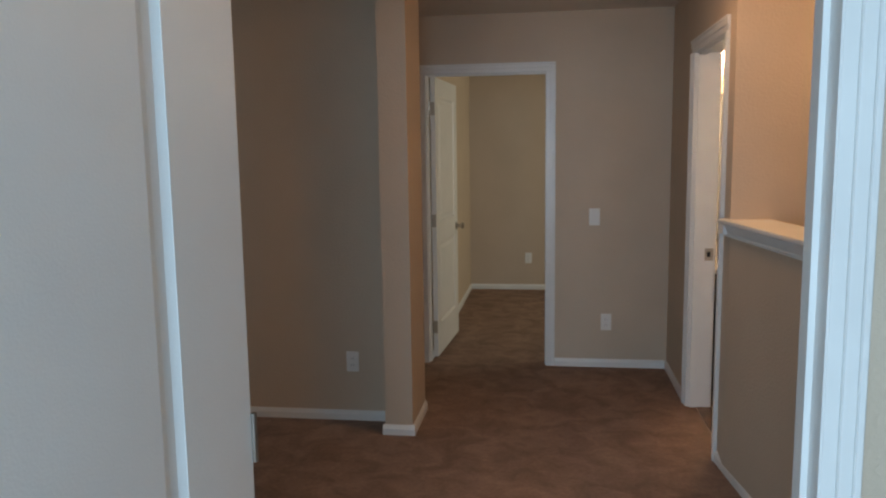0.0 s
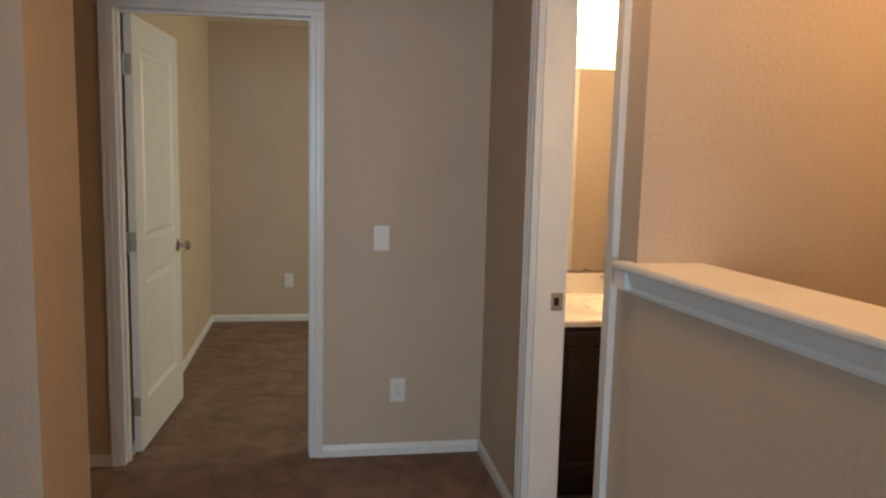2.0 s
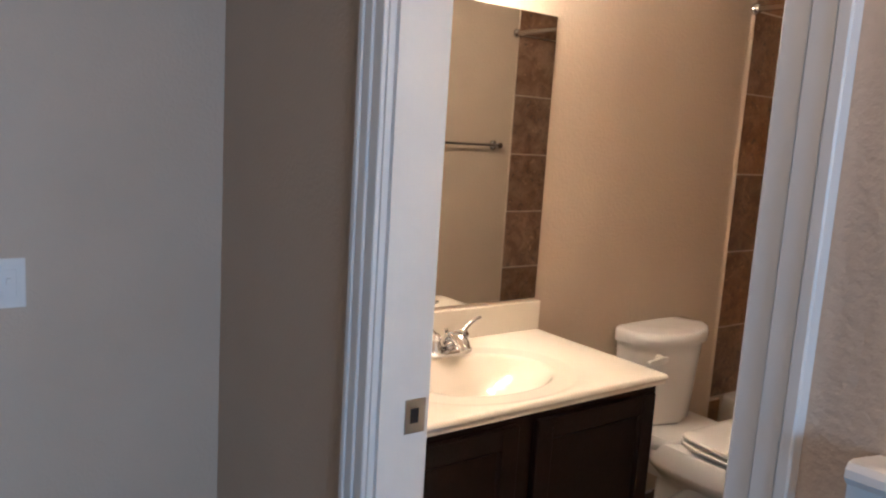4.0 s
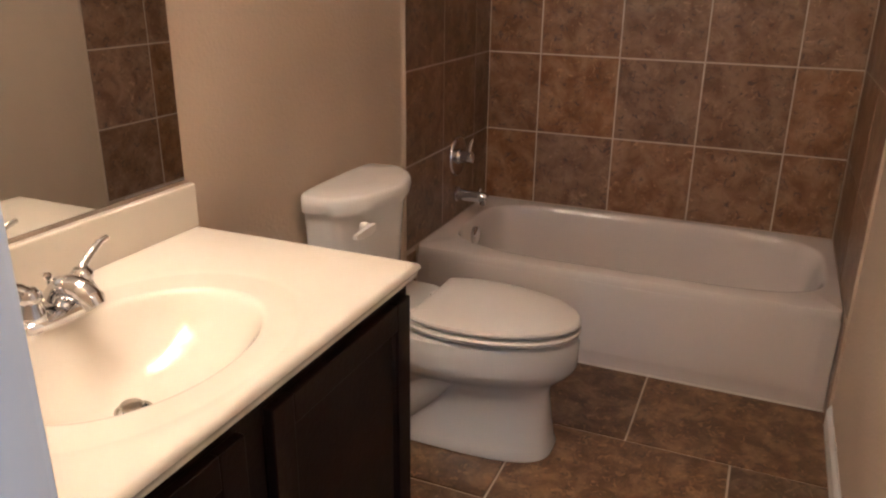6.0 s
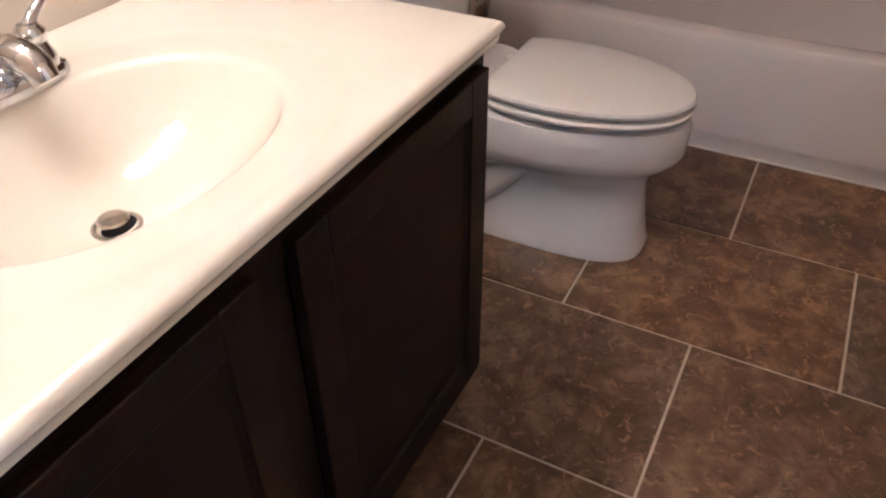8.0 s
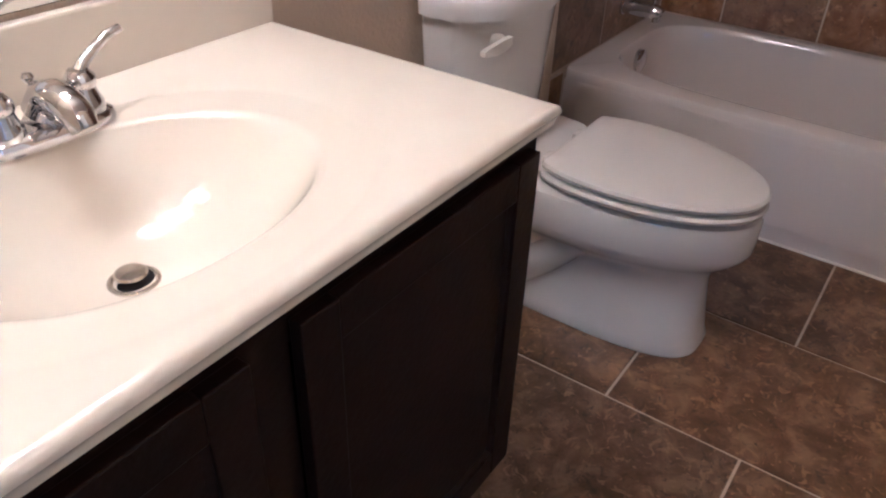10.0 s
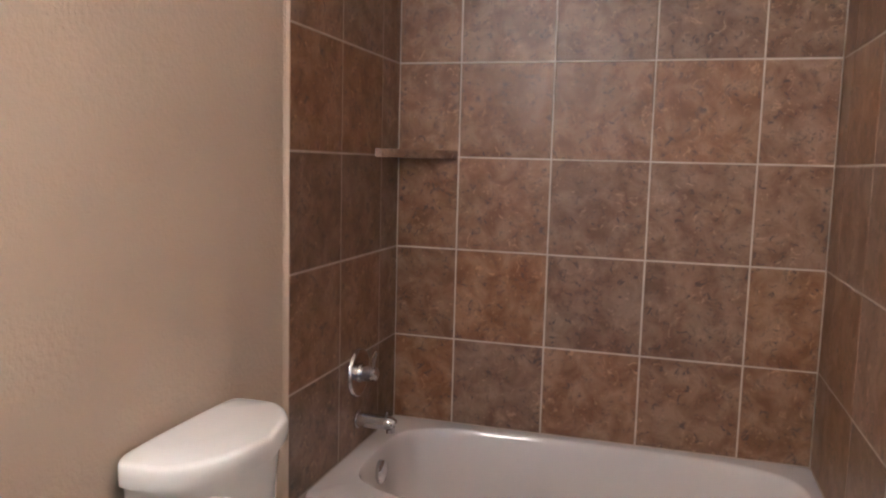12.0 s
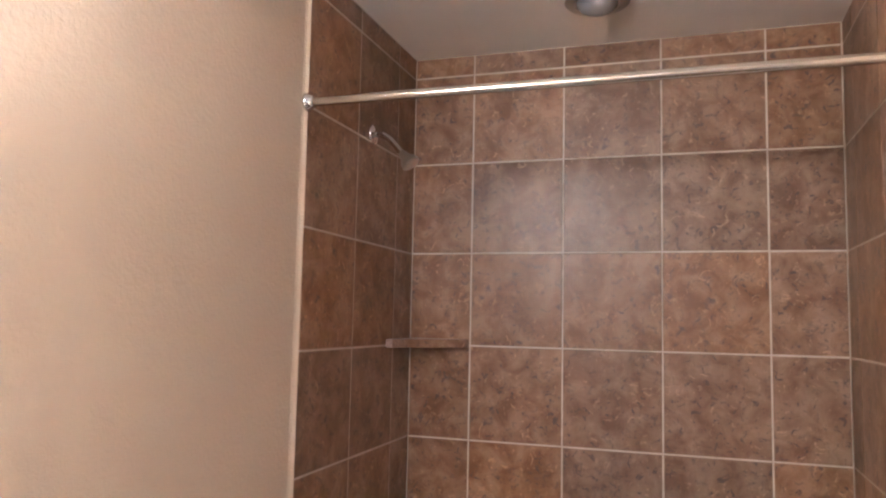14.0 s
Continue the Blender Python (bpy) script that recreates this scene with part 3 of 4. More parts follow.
# vanity cabinet
VX0, VX1, VY = 0.141, 1.086, -0.596
vanity = thing("vanity_cabinet", (0.6, -0.3, 0), "dark espresso wood vanity cabinet with two doors", "vanity cabinet")
part("body", boxes((VX0, VY, 0.10, VX0 + 0.018, NW - 0.002, 0.764), (VX1 - 0.018, VY, 0.10, VX1, NW - 0.002, 0.764), (VX0 + 0.018, VY + 0.02, 0.10, VX1 - 0.018, NW - 0.002, 0.118),
                  (VX0 + 0.018, NW - 0.012, 0.118, VX1 - 0.018, NW - 0.002, 0.66)), M_WOOD, vanity)
part("face_frame", boxes((VX0, VY - 0.018, 0.10, VX0 + 0.045, VY, 0.764), (VX1 - 0.045, VY - 0.018, 0.10, VX1, VY, 0.764), (0.54, VY - 0.018, 0.155, 0.60, VY, 0.713),
                         (VX0 + 0.045, VY - 0.018, 0.713, VX1 - 0.045, VY, 0.764), (VX0 + 0.045, VY - 0.018, 0.10, VX1 - 0.045, VY, 0.155)), M_WOOD, vanity)
part("toe_kick", boxes((VX0, VY + 0.06, 0.0, VX1, VY + 0.078, 0.10), (VX1 - 0.018, VY + 0.078, 0, VX1, NW - 0.002, 0.10), (VX0, VY + 0.078, 0, VX0 + 0.018, NW - 0.002, 0.10)), M_WOOD, vanity)
for x0, x1 in ((0.160, 0.538), (0.602, 1.066)):
    z0, z1, y0, y1, st = 0.125, 0.742, VY - 0.037, VY - 0.0185, 0.055
    panel = bmesh.new()
    bm = panel
    loops = []
    for ins, y in ((0.0, y1), (0.0, y0 + 0.004), (0.008, y0 + 0.010), (0.010, y0 + 0.010)):
        loops.append([Vector((x0 + st + ins, y, z0 + st + ins)), Vector((x1 - st - ins, y, z0 + st + ins)), Vector((x1 - st - ins, y, z1 - st - ins)), Vector((x0 + st + ins, y, z1 - st - ins))])
    rings(bm, loops, True, True)
    d = part("door", panel, M_WOOD, vanity)
    for nm, r in (("stile", (x0, y0, z0, x0 + st, y1, z1)), ("stile", (x1 - st, y0, z0, x1, y1, z1)), ("rail", (x0 + st, y0, z1 - st, x1 - st, y1, z1)), ("rail", (x0 + st, y0, z0, x1 - st, y1, z0 + st))):
        part(nm, boxes(r, bevel=0.0022), M_WOOD, d)

# one-piece vanity top with its oval bowl
CT, CX0, CX1, CY0, CY1 = 0.796, 0.141, 1.114, -0.634, NW - 0.001
SX, SY = 0.610, -0.378
top = thing("countertop", (SX, SY, CT), "glossy cream cultured marble vanity top with a moulded oval sink", "countertop")
bm = bmesh.new()
N = 96
loops = []
for s in (0.10, 0.2, 0.34, 0.48, 0.62, 0.74, 0.84, 0.91, 0.96, 0.985, 1.0):
    k = 1 - s
    z = CT - 0.008 - 0.112 * (1 - s ** 2.6)
    loops.append(superloop(SX - 0.013 * k, SY + 0.012 * k, z, 0.226 * s, 0.166 * s, 2.1, N))
loops.append(superloop(SX, SY, CT - 0.0045, 0.231, 0.171, 2.1, N))
loops.append(superloop(SX, SY, CT - 0.0035, 0.240, 0.178, 2.1, N))
loops.append(superloop(SX, SY + 0.004, CT - 0.0040, 0.296, 0.222, 2.2, N))
loops.append(superloop(SX, SY + 0.004, CT - 0.0030, 0.306, 0.230, 2.2, N))
loops.append(superloop(SX, SY + 0.004, CT, 0.320, 0.242, 2.25, N))
for ins, z in ((0.014, CT), (0.008, CT - 0.001), (0.003, CT - 0.004), (0.0, CT - 0.010), (0.0, CT - 0.014), (0.004, CT - 0.019), (0.006, CT - 0.026), (0.006, CT - 0.031), (0.03, CT - 0.031)):
    loops.append(rect_loop(CX0 + ins * 0.2, CY0 + ins, CX1 - ins, CY1 - ins * 0.05, z, SX, SY, N))
rings(bm, loops)
part("sink_deck", bm, M_MARBLE, top, smooth=True)
part("backsplash", boxes((CX0, CY1 - 0.021, CT - 0.002, CX1 - 0.004, CY1, CT + 0.100), bevel=0.004), M_MARBLE, top)

drain = thing("sink_drain", (0.597, -0.366, CT - 0.12), "chrome pop-up drain in the sink bowl", "drain")
bm = bmesh.new()
lathe(bm, [(0.031, -0.004), (0.030, 0.0014), (0.027, 0.0022), (0.0235, 0.0012), (0.0225, -0.003), (0.0215, -0.003)], (0.597, -0.366, CT - 0.119), n=32)
part("flange", bm, M_STEEL, drain, smooth=True)
# black disc under the stopper stands for the shade down the drain
bm = bmesh.new()
lathe(bm, [(0.0228, -0.004), (0.0226, -0.002), (0.0, -0.002)], (0.597, -0.366, CT - 0.119), n=24)
part("drain_hole", bm, M_HOLE_SHADE, drain, smooth=True)
bm = bmesh.new()
lathe(bm, [(0.006, -0.003), (0.006, 0.005), (0.0185, 0.0065), (0.0195, 0.009), (0.017, 0.0115), (0.0, 0.0125)], (0.597, -0.362, CT - 0.119), n=28)
part("stopper", bm, M_STEEL, drain, smooth=True)

# centre-set faucet
FX, FY = 0.636, -0.190
faucet = thing("faucet", (FX, FY, CT), "chrome two-handle centre-set faucet on the vanity top", "faucet")
bm = bmesh.new()
base = [(0.083, 0.028, 0.0), (0.084, 0.029, 0.006), (0.082, 0.027, 0.014), (0.074, 0.021, 0.019), (0.03, 0.01, 0.020)]
rings(bm, [superloop(FX, FY, CT - 0.002 + z, a, b, 3.2, 48) for a, b, z in base], True, True)
part("base_plate", bm, M_CHROME, faucet, smooth=True)
bm = bmesh.new()
sp = [(FX, FY + 0.004, CT + 0.014), (FX, FY - 0.002, CT + 0.034), (FX, FY - 0.016, CT + 0.050), (FX, FY - 0.036, CT + 0.056), (FX, FY - 0.058, CT + 0.052), (FX, FY - 0.074, CT + 0.043), (FX, FY - 0.082, CT + 0.030)]
tube(bm, sp, [0.027, 0.025, 0.0235, 0.022, 0.021, 0.0195, 0.016], 20)
part("spout", bm, M_CHROME, faucet, smooth=True)
bm = bmesh.new()
tube(bm, [(FX, FY + 0.018, CT + 0.015), (FX, FY + 0.018, CT + 0.062)], 0.0028, 10)
lathe(bm, [(0.003, 0.0), (0.0065, 0.003), (0.0075, 0.008), (0.005, 0.012), (0.0, 0.013)], (FX, FY + 0.018, CT + 0.060), n=14)
part("lift_rod", bm, M_CHROME, faucet, smooth=True)
for s in (-1, 1):
    hx = FX + s * 0.052
    bm = bmesh.new()
    lathe(bm, [(0.0235, 0.0), (0.0225, 0.012), (0.018, 0.022), (0.0165, 0.030), (0.019, 0.034), (0.0185, 0.044), (0.012, 0.052), (0.0, 0.054)], (hx, FY, CT + 0.014), n=24)
    hd = part("handle_hub", bm, M_CHROME, faucet, smooth=True)
    bm = bmesh.new()
    tube(bm, [(hx, FY, CT + 0.060), (hx + s * 0.012, FY + 0.002, CT + 0.072), (hx + s * 0.030, FY + 0.005, CT + 0.082), (hx + s * 0.052, FY + 0.008, CT + 0.093), (hx + s * 0.072, FY + 0.008, CT + 0.097)],
         [0.0085, 0.0075, 0.0065, 0.006, 0.0055], 12)
    part("lever", bm, M_CHROME, hd, smooth=True)

# mirror
mirror = thing("mirror", (0.6, NW - 0.003, 0.906), "frameless rectangular wall mirror above the vanity", "mirror")
part("glass_back", boxes((0.158, NW - 0.005, 0.9045, 1.0945, NW - 0.0005, 1.852)), M_MIRROREDGE, mirror)
part("mirror_face", boxes((0.1595, NW - 0.0065, 0.906, 1.093, NW - 0.005, 1.8505)), M_MIRROR, mirror)

# vanity light
vl = thing("vanity_light", (0.60, NW, 2.22), "nickel bar light with three lit frosted glass shades", "wall light")
part("back_bar", boxes((0.27, NW - 0.028, 2.18, 0.93, NW, 2.28), bevel=0.008), M_NICKEL, vl)
for x in (0.37, 0.60, 0.83):
    bm = bmesh.new()
    tube(bm, [(x, NW - 0.026, 2.23), (x, NW - 0.08, 2.24), (x, NW - 0.105, 2.225), (x, NW - 0.11, 2.195)], 0.008, 12)
    lathe(bm, [(0.022, 0.0), (0.024, -0.02), (0.02, -0.03)], (x, NW - 0.11, 2.20), n=20)
    arm = part("arm", bm, M_NICKEL, vl, smooth=True)
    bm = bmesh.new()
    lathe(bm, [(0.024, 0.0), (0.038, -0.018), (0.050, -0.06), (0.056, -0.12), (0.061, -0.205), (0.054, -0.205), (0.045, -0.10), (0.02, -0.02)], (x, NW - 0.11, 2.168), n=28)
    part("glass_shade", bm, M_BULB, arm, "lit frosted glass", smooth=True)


# toilet
def egg(cx, yb, yf, w, z, n=64, back=2.9, front=2.0, cut=9.0):
    """An elongated bowl outline: round at the front, squarer at the back."""
    yc = yb - 0.42 * (yb - yf)
    pts = []
    for k in range(n):
        a = 2 * math.pi * k / n
        c, s = math.cos(a), math.sin(a)
        p = front if s < 0 else back
        x = cx + w * math.copysign(abs(c) ** (2 / p), c)
        y = yc + (yb - yc if s > 0 else yc - yf) * math.copysign(abs(s) ** (2 / p), s)
        pts.append(Vector((x, min(y, cut), z)))
    return pts


TX = 1.735
toilet = thing("toilet", (TX, -0.4, 0), "white two-piece toilet with its lid closed", "toilet")
bm = bmesh.new()
rows = [(-0.20, -0.784, 0.132, 0.0), (-0.20, -0.786, 0.134, 0.010), (-0.205, -0.778, 0.126, 0.03), (-0.21, -0.770, 0.118, 0.09), (-0.21, -0.764, 0.113, 0.15), (-0.21, -0.762, 0.112, 0.185), (-0.205, -0.765, 0.117, 0.205),
        (-0.195, -0.776, 0.132, 0.226), (-0.185, -0.800, 0.154, 0.246), (-0.178, -0.818, 0.170, 0.262), (-0.172, -0.831, 0.182, 0.279), (-0.17, -0.837, 0.186, 0.293), (-0.17, -0.838, 0.187, 0.330), (-0.17, -0.838, 0.187, 0.362), (-0.172, -0.834, 0.183, 0.373), (-0.18, -0.81, 0.168, 0.378)]
rings(bm, [egg(TX, a, b, w, z, front=3.0 - min(1.0, max(0.0, (z - 0.10) / 0.15))) for a, b, w, z in rows], True, True)
part("bowl", bm, M_CERAMIC, toilet, smooth=True)
bm = bmesh.new()
for s in (-1, 1):
    tw = [(TX + s * 0.060, -0.62, 0.22), (TX + s * 0.080, -0.56, 0.255), (TX + s * 0.092, -0.47, 0.235), (TX + s * 0.097, -0.40, 0.16), (TX + s * 0.098, -0.33, 0.09), (TX + s * 0.085, -0.26, 0.09)]
    tube(bm, tw, [0.03, 0.042, 0.046, 0.046, 0.046, 0.03], 16)
part("trapway", bm, M_CERAMIC, toilet, smooth=True)
bm = bmesh.new()
rings(bm, [superloop(TX - 0.004, -0.225, z, a, b, 4.5, 48) for a, b, z in ((0.10, 0.10, 0.20), (0.125, 0.12, 0.29), (0.172, 0.145, 0.335), (0.182, 0.150, 0.375), (0.178, 0.147, 0.3885))], True, True)
part("tank_shelf", bm, M_CERAMIC, toilet, smooth=True)


def tank_loop(z, hw, yf, n=64):
    """A tank outline with a bowed front and rounded corners."""
    pts = superloop(TX - 0.010, 0, z, hw, 1.0, 8.0, n)
    out = []
    for p in pts:
        u = (p.x - TX + 0.010) / hw
        bow = 0.092 * (1 - u * u) - 0.058
        yb = NW - 0.012
        y = yb + (p.y - 1) / 2 * (yb - yf + bow)
        out.append(Vector((p.x, y, z)))
    return out


bm = bmesh.new()
rings(bm, [tank_loop(z, w, y) for z, w, y in ((0.392, 0.165, -0.215), (0.40, 0.178, -0.225), (0.46, 0.182, -0.228), (0.60, 0.190, -0.236), (0.718, 0.202, -0.244))], True, True)
part("tank", bm, M_CERAMIC, toilet, smooth=True)
bm = bmesh.new()
rings(bm, [tank_loop(z, w, y) for z, w, y in ((0.712, 0.206, -0.248), (0.714, 0.215, -0.256), (0.735, 0.217, -0.259), (0.754, 0.216, -0.257), (0.760, 0.212, -0.253), (0.7635, 0.203, -0.243), (0.765, 0.12, -0.17))], True, True)
part("tank_lid", bm, M_CERAMIC, toilet, smooth=True)
bm = bmesh.new()
rings(bm, [egg(TX, a, b, w, z, back=2.2, cut=c) for a, b, w, z, c in ((-0.30, -0.80, 0.150, 0.378, -0.386), (-0.30, -0.812, 0.160, 0.3895, -0.384), (-0.29, -0.836, 0.184, 0.391, -0.378), (-0.29, -0.840, 0.188, 0.400, -0.378), (-0.292, -0.836, 0.184, 0.4055, -0.379), (-0.31, -0.79, 0.155, 0.406, -0.388))], True, True)
part("seat", bm, M_SEAT, toilet, smooth=True)
bm = bmesh.new()
rings(bm, [egg(TX, a, b, w, z, back=2.2, cut=c) for a, b, w, z, c in ((-0.31, -0.79, 0.150, 0.406, -0.390), (-0.31, -0.80, 0.156, 0.4145, -0.388), (-0.29, -0.834, 0.182, 0.4155, -0.381), (-0.289, -0.837, 0.185, 0.424, -0.380), (-0.293, -0.832, 0.181, 0.431, -0.382), (-0.31, -0.79, 0.158, 0.437, -0.391), (-0.40, -0.70, 0.10, 0.440, -0.42), (-0.5, -0.6, 0.03, 0.4405, -0.5))], True, True)
part("seat_lid", bm, M_SEAT, toilet, smooth=True)
for s in (-1, 1):
    bm = boxes((TX + s * 0.075 - 0.022, -0.384, 0.376, TX + s * 0.075 + 0.022, -0.350, 0.412), bevel=0.008)
    part("seat_hinge", bm, M_SEAT, toilet, smooth=True)
bm = bmesh.new()
lathe(bm, [(0.015, 0.006), (0.015, -0.012), (0.010, -0.018), (0.0, -0.019)], (TX - 0.142, -0.236, 0.668), "y", 16)
rings(bm, [[Vector((TX - 0.126 - dx, y + dy, 0.670 - 0.07 * dx + dz * w)) for dy, dz in ((-0.006, -1), (0.006, -1), (0.006, 1), (-0.006, 1))] for dx, w, y in ((0.0, 0.009, -0.262), (0.03, 0.013, -0.264), (0.06, 0.012, -0.262), (0.088, 0.008, -0.256), (0.096, 0.005, -0.254))], True, True)
part("flush_lever", bm, M_PLATE, toilet, "white flush lever", smooth=True)
for s in (-1, 1):
    bm = bmesh.new()
    lathe(bm, [(0.014, 0.0), (0.013, 0.012), (0.007, 0.019), (0.0, 0.02)], (TX + s * 0.112, -0.40, 0.012), n=14)
    part("bolt_cap", bm, M_CERAMIC, toilet, smooth=True)

# bathtub
UX0, UX1, UY0, UY1, UZ = 2.293, EW - 0.012, -1.540, -0.073, 0.360
tub = thing("bathtub", (2.67, -0.8, 0), "white enamelled alcove bathtub with a plain apron", "bathtub")
bm = bmesh.new()
ucx, ucy = 2.686, -0.822
N = 128
spec = [(0.02, 0.06, 0.055), (0.60, 0.70, 0.055), (0.80, 0.86, 0.060), (0.88, 0.905, 0.080), (0.925, 0.935, 0.14), (0.955, 0.958, 0.22), (0.985, 0.983, 0.31), (1.0, 0.993, 0.342), (1.015, 1.0, 0.354), (1.035, 1.006, UZ), (1.06, 1.012, UZ + 0.001)]
loops = [superloop(ucx, ucy + 0.36 * (1 - sy), z, 0.313 * sx, 0.676 * sy, 4.2, N) for sx, sy, z in spec]


def rect_like(x0, y0, x1, y1, z):
    cxm, cym, hx, hy = (x0 + x1) / 2, (y0 + y1) / 2, (x1 - x0) / 2, (y1 - y0) / 2
    return superloop(cxm, cym, z, hx, hy, 60.0, N)


loops += [rect_like(UX0 + 0.012, UY0, UX1, UY1, UZ), rect_like(UX0 + 0.004, UY0, UX1, UY1, UZ - 0.004), rect_like(UX0, UY0, UX1, UY1, UZ - 0.014), rect_like(UX0, UY0, UX1, UY1, UZ - 0.032), rect_like(UX0 + 0.006, UY0, UX1, UY1, UZ - 0.034)]
rings(bm, loops, True, False)
part("basin", bm, M_TUB, tub, smooth=True)
bm = bmesh.new()
loops = []
for ins, x in ((0.0, UX0 + 0.02), (0.0, UX0 + 0.008), (0.020, UX0 + 0.007)):
    loops.append([Vector((x, p.x, p.y)) for p in (superloop((UY0 + UY1) / 2, 0.165, 0, (UY1 - UY0) / 2, 0.165, 60, 64))])
for ins, x in ((0.036, UX0 + 0.007), (0.044, UX0 + 0.002), (0.056, UX0 + 0.0005), (0.09, UX0)):
    loops.append([Vector((x, p.x, p.y)) for p in (superloop((UY0 + UY1) / 2, 0.185 + 0.006, 0, (UY1 - UY0) / 2 - ins, 0.182 - ins, 16, 64))])
rings(bm, loops, True, True)
part("apron", bm, M_TUB, tub, smooth=True)
bm = bmesh.new()
lathe(bm, [(0.041, 0.008), (0.041, -0.010), (0.034, -0.017), (0.012, -0.020), (0.0, -0.020)], (2.70, -0.155, 0.285), "y", 24)
part("overflow_plate", bm, M_CHROME, tub, "chrome overflow plate", smooth=True)
bm = bmesh.new()
lathe(bm, [(0.030, 0.0), (0.028, 0.004), (0.010, 0.006), (0.0, 0.006)], (2.67, -0.34, 0.055), n=24)
part("tub_drain", bm, M_CHROME, tub, "chrome tub drain", smooth=True)
solid("caulk_bead", boxes((UX0 + 0.002, UY0, 0, UX0 + 0.017, UY1, 0.006), bevel=0.002), M_CAULK, "white caulk along the foot of the tub", "caulk", kind="structure")

# tub valve, spout and shower head
valve = thing("tub_valve", (2.69, -0.071, 0.62), "chrome round tub valve with a lever on the tiles", "valve")
bm = bmesh.new()
lathe(bm, [(0.084, 0.0), (0.084, -0.005), (0.080, -0.011), (0.074, -0.0125), (0.068, -0.0115), (0.032, -0.0115), (0.030, -0.02)], (2.69, -0.0715, 0.625), "y", 36)
part("escutcheon", bm, M_CHROME, valve, smooth=True)
bm = bmesh.new()
lathe(bm, [(0.027, -0.016), (0.025, -0.05), (0.022, -0.068), (0.012, -0.074), (0.0, -0.075)], (2.69, -0.0715, 0.625), "y", 24)
hub = part("hub", bm, M_CHROME, valve, smooth=True)
bm = bmesh.new()
tube(bm, [(2.69, -0.125, 0.64), (2.69, -0.130, 0.675), (2.69, -0.138, 0.70)], [0.008, 0.0075, 0.006], 12)
part("lever", bm, M_CHROME, hub, smooth=True)
spout = thing("tub_spout", (2.69, -0.071, 0.46), "chrome tub spout on the tiles", "spout")
bm = bmesh.new()
tube(bm, [(2.69, -0.071, 0.463), (2.69, -0.078, 0.463), (2.69, -0.080, 0.463), (2.69, -0.17, 0.462), (2.69, -0.196, 0.460), (2.69, -0.205, 0.457), (2.69, -0.208, 0.455)], [0.031, 0.031, 0.026, 0.024, 0.0235, 0.021, 0.015], 22)
tube(bm, [(2.69, -0.192, 0.45), (2.69, -0.194, 0.430)], [0.016, 0.015], 16)
part("spout_body", bm, M_CHROME, spout, smooth=True)
bm = bmesh.new()
tube(bm, [(2.69, -0.178, 0.48), (2.69, -0.178, 0.50)], [0.004, 0.006], 10)
part("diverter", bm, M_CHROME, spout, smooth=True)
shower = thing("shower", (2.66, -0.071, 2.06), "chrome shower head on a bent arm", "shower")
bm = bmesh.new()
lathe(bm, [(0.034, 0.0), (0.033, -0.004), (0.018, -0.012), (0.011, -0.014)], (2.66, -0.0715, 2.054), "y", 24)
part("flange", bm, M_CHROME, shower, smooth=True)
bm = bmesh.new()
tube(bm, [(2.66, -0.075, 2.054), (2.66, -0.105, 2.050), (2.66, -0.13, 2.034), (2.66, -0.155, 2.008), (2.66, -0.175, 1.984)], 0.0105, 14)
part("arm", bm, M_CHROME, shower, smooth=True)
bm = bmesh.new()
tube(bm, [(2.66, -0.172, 1.988), (2.66, -0.184, 1.974), (2.66, -0.196, 1.960), (2.66, -0.206, 1.948), (2.66, -0.209, 1.944)], [0.013, 0.016, 0.027, 0.031, 0.028], 20)
part("head", bm, M_NICKEL, shower, smooth=True)

# shower rod
rod = thing("shower_rod", (2.20, -0.8, 2.02), "polished steel shower curtain rod across the tub", "shower rod")
bm = bmesh.new()
tube(bm, [(2.20, -0.073, 2.032), (2.20, -1.539, 2.032)], 0.0127, 20)
part("rod", bm, M_STEEL, rod, smooth=True)
for y, s in ((-0.0715, -1), (-1.5405, 1)):
    bm = bmesh.new()
    lathe(bm, [(0.026, 0.0), (0.026, s * 0.005), (0.018, s * 0.018), (0.0145, s * 0.022)], (2.20, y, 2.032), "y", 22)
    part("end_flange", bm, M_CHROME, rod, smooth=True)

# towel bar
tb = thing("towel_bar", (1.8, SW, 1.40), "chrome towel bar on the tan wall", "towel bar")
bm = bmesh.new()
tube(bm, [(1.49, SW + 0.062, 1.40), (2.10, SW + 0.062, 1.40)], 0.0085, 14)
part("bar", bm, M_CHROME, tb, smooth=True)
for x in (1.50, 2.09):
    bm = bmesh.new()
    lathe(bm, [(0.027, 0.0), (0.027, 0.006), (0.014, 0.014), (0.0125, 0.05), (0.016, 0.056), (0.016, 0.072), (0.0, 0.074)], (x, SW, 1.40), "y", 20)
    part("post", bm, M_CHROME, tb, smooth=True)

# recessed shower light
can = thing("recessed_light", (2.69, -0.80, BC), "unlit recessed shower light with a domed glass", "ceiling light")
bm = bmesh.new()
lathe(bm, [(0.098, 0.0), (0.100, -0.004), (0.094, -0.009), (0.070, -0.012), (0.064, -0.006)], (2.69, -0.80, BC), n=36)
part("trim_ring", bm, M_NICKEL, can, smooth=True)
bm = bmesh.new()
lathe(bm, [(0.064, -0.004), (0.062, -0.016), (0.048, -0.030), (0.026, -0.038), (0.0, -0.040)], (2.69, -0.80, BC), n=32)
part("glass", bm, M_LENS, can, "grey domed glass", smooth=True)

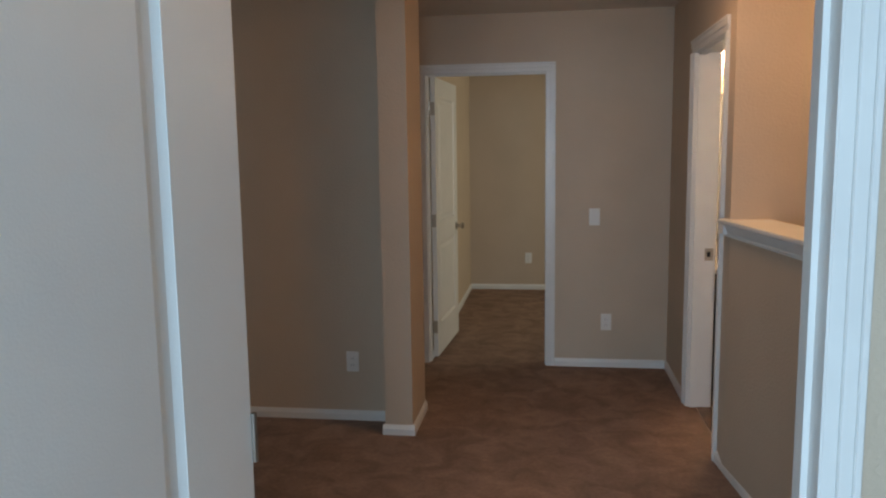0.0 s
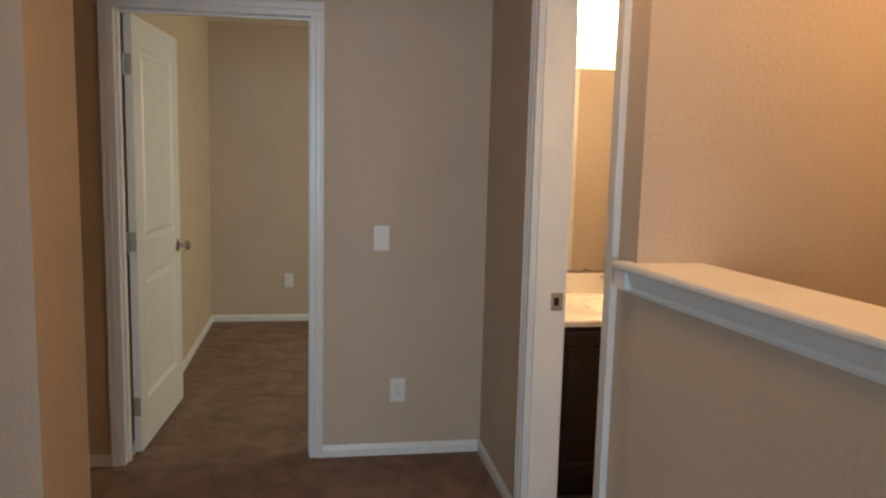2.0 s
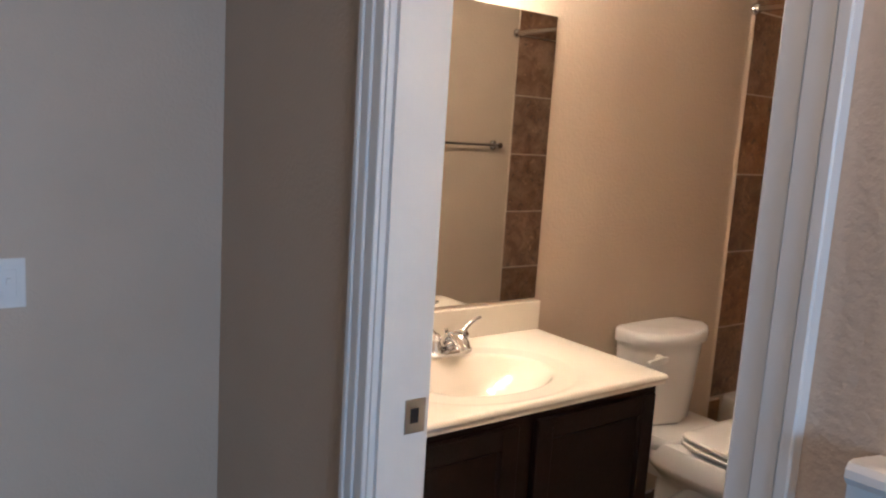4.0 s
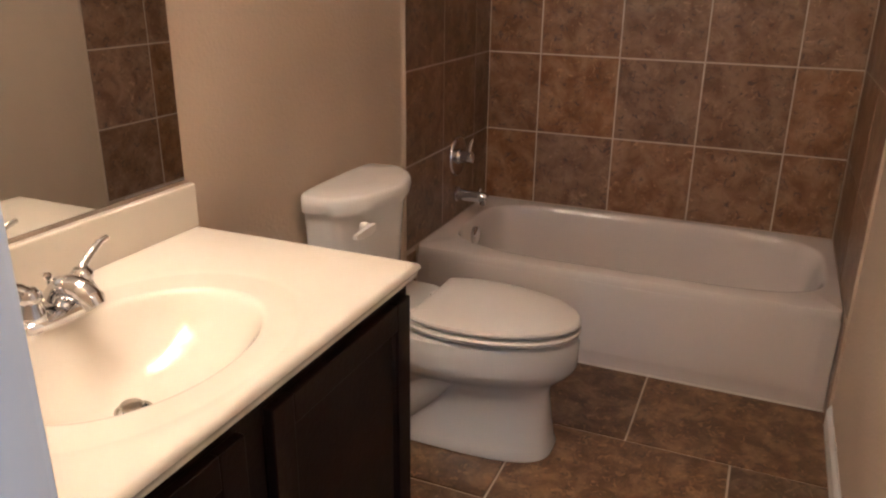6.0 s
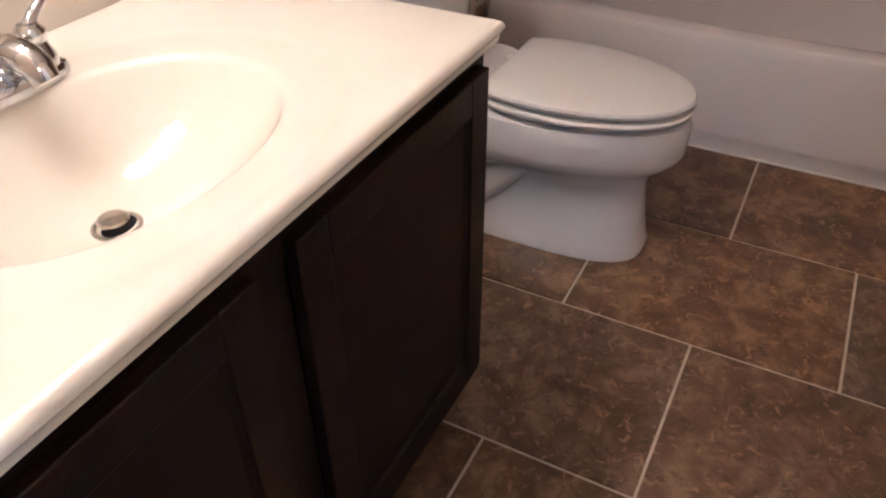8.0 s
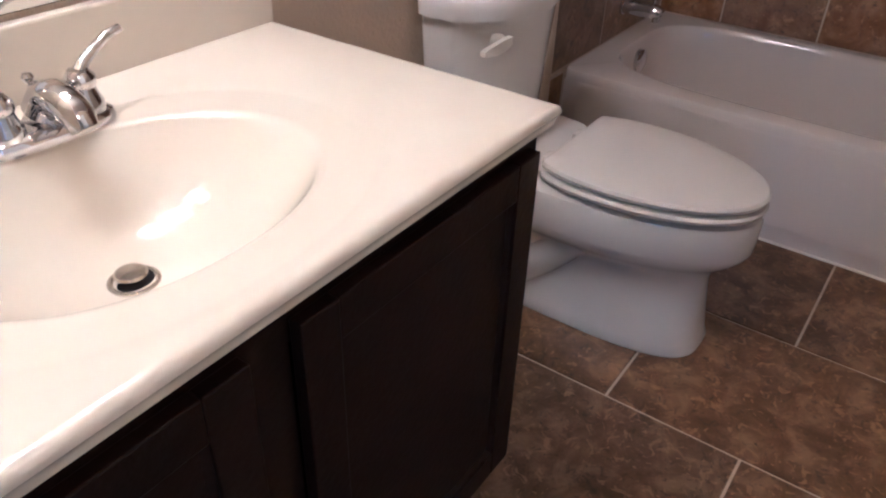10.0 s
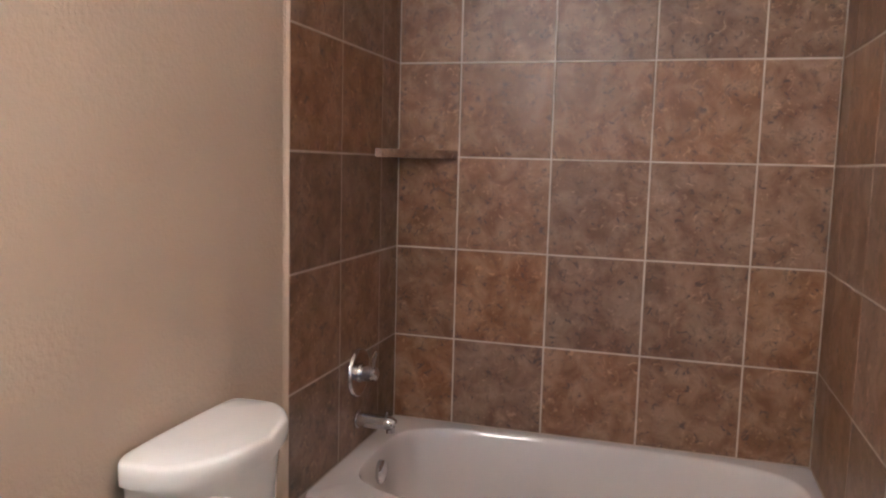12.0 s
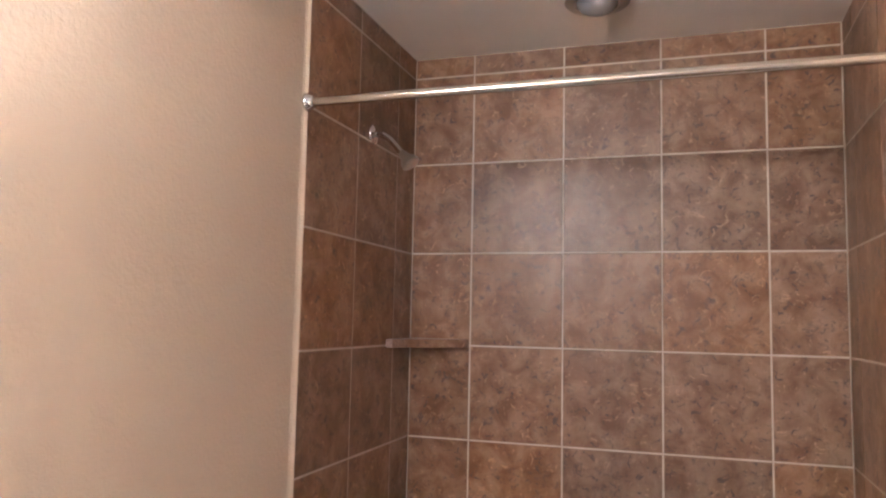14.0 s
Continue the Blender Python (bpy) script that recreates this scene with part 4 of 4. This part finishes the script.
# caulk on the tile edge
bm = bmesh.new()
rings(bm, [[Vector((2.1900, NW, z)), Vector((2.1985, NW - 0.0030, z)), Vector((2.2065, NW - 0.0092, z)), Vector((2.2065, NW, z))] for z in (0.0, BC - 0.002)], True, True)
solid("tile_edge_bead", bm, M_WALL, "pale caulk along the tile edge", "caulk", kind="structure")
solid("tile_edge_bead", boxes((2.2190, SW, 0.088, 2.2215, SW + 0.007, BC - 0.002), bevel=0.001), M_WALL, "pale caulk along the tile edge", "caulk", kind="structure")

# ---- tiles ----
PITCH, GAP, TH = 0.336, 0.0048, 0.0085
ROWZ = [0.346 + PITCH * i for i in range(7)]
TILE_CACHE = {}


def tile(parent, axis, out, plane, u0, u1, v0, v1, mat, thick=TH):
    """One tile with softened edges; its mesh is shared by all of the same size."""
    w, h = round(u1 - u0, 3), round(v1 - v0, 3)
    key = (axis, out, w, h, mat.name)
    if key not in TILE_CACHE:
        e, hw, hh = 0.0018, w / 2, h / 2
        lo = [(-hw, -hh, 0), (hw, -hh, 0), (hw, hh, 0), (-hw, hh, 0)]
        md = [(a, b, thick - e) for a, b, _ in lo]
        hi = [(math.copysign(abs(a) - e, a), math.copysign(abs(b) - e, b), thick) for a, b, _ in lo]
        P = lo + md + hi
        conv = {"x": lambda a, b, d: (out * d, a, b), "y": lambda a, b, d: (a, out * d, b), "z": lambda a, b, d: (a, b, out * d)}[axis]
        faces = [(8, 9, 10, 11)]
        for s in (0, 4):
            faces += [(s + i, s + (i + 1) % 4, s + 4 + (i + 1) % 4, s + 4 + i) for i in range(4)]
        me = bpy.data.meshes.new("tile")
        me.from_pydata([conv(*p) for p in P], [], faces)
        me.materials.append(mat)
        bm2 = bmesh.new()
        bm2.from_mesh(me)
        bmesh.ops.recalc_face_normals(bm2, faces=bm2.faces)
        if sum((f.calc_center_median() - Vector((0, 0, 0))).dot(f.normal) for f in bm2.faces) < 0:
            bmesh.ops.reverse_faces(bm2, faces=bm2.faces)
        bm2.to_mesh(me)
        bm2.free()
        TILE_CACHE[key] = me
    ob = new("tile", TILE_CACHE[key])
    ob.parent = parent
    um, vm = (u0 + u1) / 2, (v0 + v1) / 2
    jig = random.uniform(-0.0006, 0.0006)
    place = {"x": (plane + out * jig, um, vm), "y": (um, plane + out * jig, vm), "z": (um, vm, plane + out * jig)}[axis]
    ob.location = Vector(place) - parent.location
    return ob


def tile_field(name, axis, out, plane, us, vs, label, skip=None):
    """A grouted backing with its tiles; us and vs are the joint lines."""
    g = GAP / 2
    b0, b1 = sorted((plane, plane + out * 0.0085))
    rows = {"x": (b0, us[0], vs[0], b1, us[-1], vs[-1]), "y": (us[0], b0, vs[0], us[-1], b1, vs[-1])}[axis]
    field = solid(name, boxes(rows), M_GROUT, label, "tiled wall", kind="structure")
    for a, b in zip(us, us[1:]):
        for c, d in zip(vs, vs[1:]):
            tile(field, axis, out, plane + out * 0.001, a + g, b - g, c + g, d - g, M_TILE)
    return field


zs = [0.3605] + ROWZ[1:] + [BC - 0.001]
tile_field("tile_wall_east", "x", -1, EW, [-1.5405, -1.312, -0.976, -0.640, -0.304, -0.0715], zs, "brown mottled ceramic tiles on the long tub wall")
tile_field("tile_wall_north", "y", -1, NW, [2.2065, 2.545, 2.881, EW - 0.0095], zs, "brown mottled ceramic tiles on the valve wall")
tile_field("tile_wall_south", "y", 1, SW, [2.2215, 2.572, 2.908, EW - 0.0095], zs, "brown mottled ceramic tiles on the tub's end wall")
tile_field("tile_strip_north", "y", -1, NW, [2.2065, 2.291], [0.006, 0.346], "brown tile strip beside the tub apron")
tile_field("tile_strip_south", "y", 1, SW, [2.2215, 2.291], [0.006, 0.346], "brown tile strip beside the tub apron")

# corner shelf of tile
bm = bmesh.new()
cxs, cys = EW - 0.0095, -0.0715
outl = [(cxs, cys), (cxs - 0.235, cys), (cxs - 0.228, cys - 0.022)] + [(cxs - 0.228 + 0.206 * k / 6, cys - 0.022 - 0.200 * k / 6 + 0.016 * math.sin(math.pi * k / 6)) for k in range(1, 6)] + [(cxs - 0.022, cys - 0.222), (cxs, cys - 0.228)]
rings(bm, [[Vector((x, y, z)) for x, y in outl] for z in (1.347, 1.377)], True, True)
bmesh.ops.bevel(bm, geom=[e for e in bm.edges if abs(e.verts[0].co.z - e.verts[1].co.z) < 1e-6], offset=0.002, segments=2, affect="EDGES")
solid("corner_shelf", bm, M_TILE, "brown tiled corner shelf in the shower", "shelf")

# floor tiles, laid in running bond
bath_floor = structure("floor_bath", [(0.05, SW, -0.2, UX0 + 0.03, NW, -0.0035)], M_GROUT, "brown mottled floor tiles laid in running bond", "tiled floor")
XL, LEN = [0.0655, 0.142, 0.567, 1.003, 1.440, 1.872, 2.302], 0.606
for i, (x0, x1) in enumerate(zip(XL[1:], XL[2:])):
    start = (-0.975 if i in (2, 4) else -0.674) + 4 * LEN
    if i == 0:
        start = -0.975 + 4 * LEN
    y = start
    while y > SW:
        a, b = max(y - LEN, SW + 0.0), min(y, NW)
        if b - a > 0.02:
            tile(bath_floor, "z", 1, -0.0085, x0 + 0.003, x1 - 0.003, a + 0.003, b - 0.003, M_FLOORTILE)
        y -= LEN
for a, b in ((-1.502, -1.28), (-1.274, -0.798)):
    tile(bath_floor, "z", 1, -0.0085, 0.056, 0.139, a, b, M_FLOORTILE)
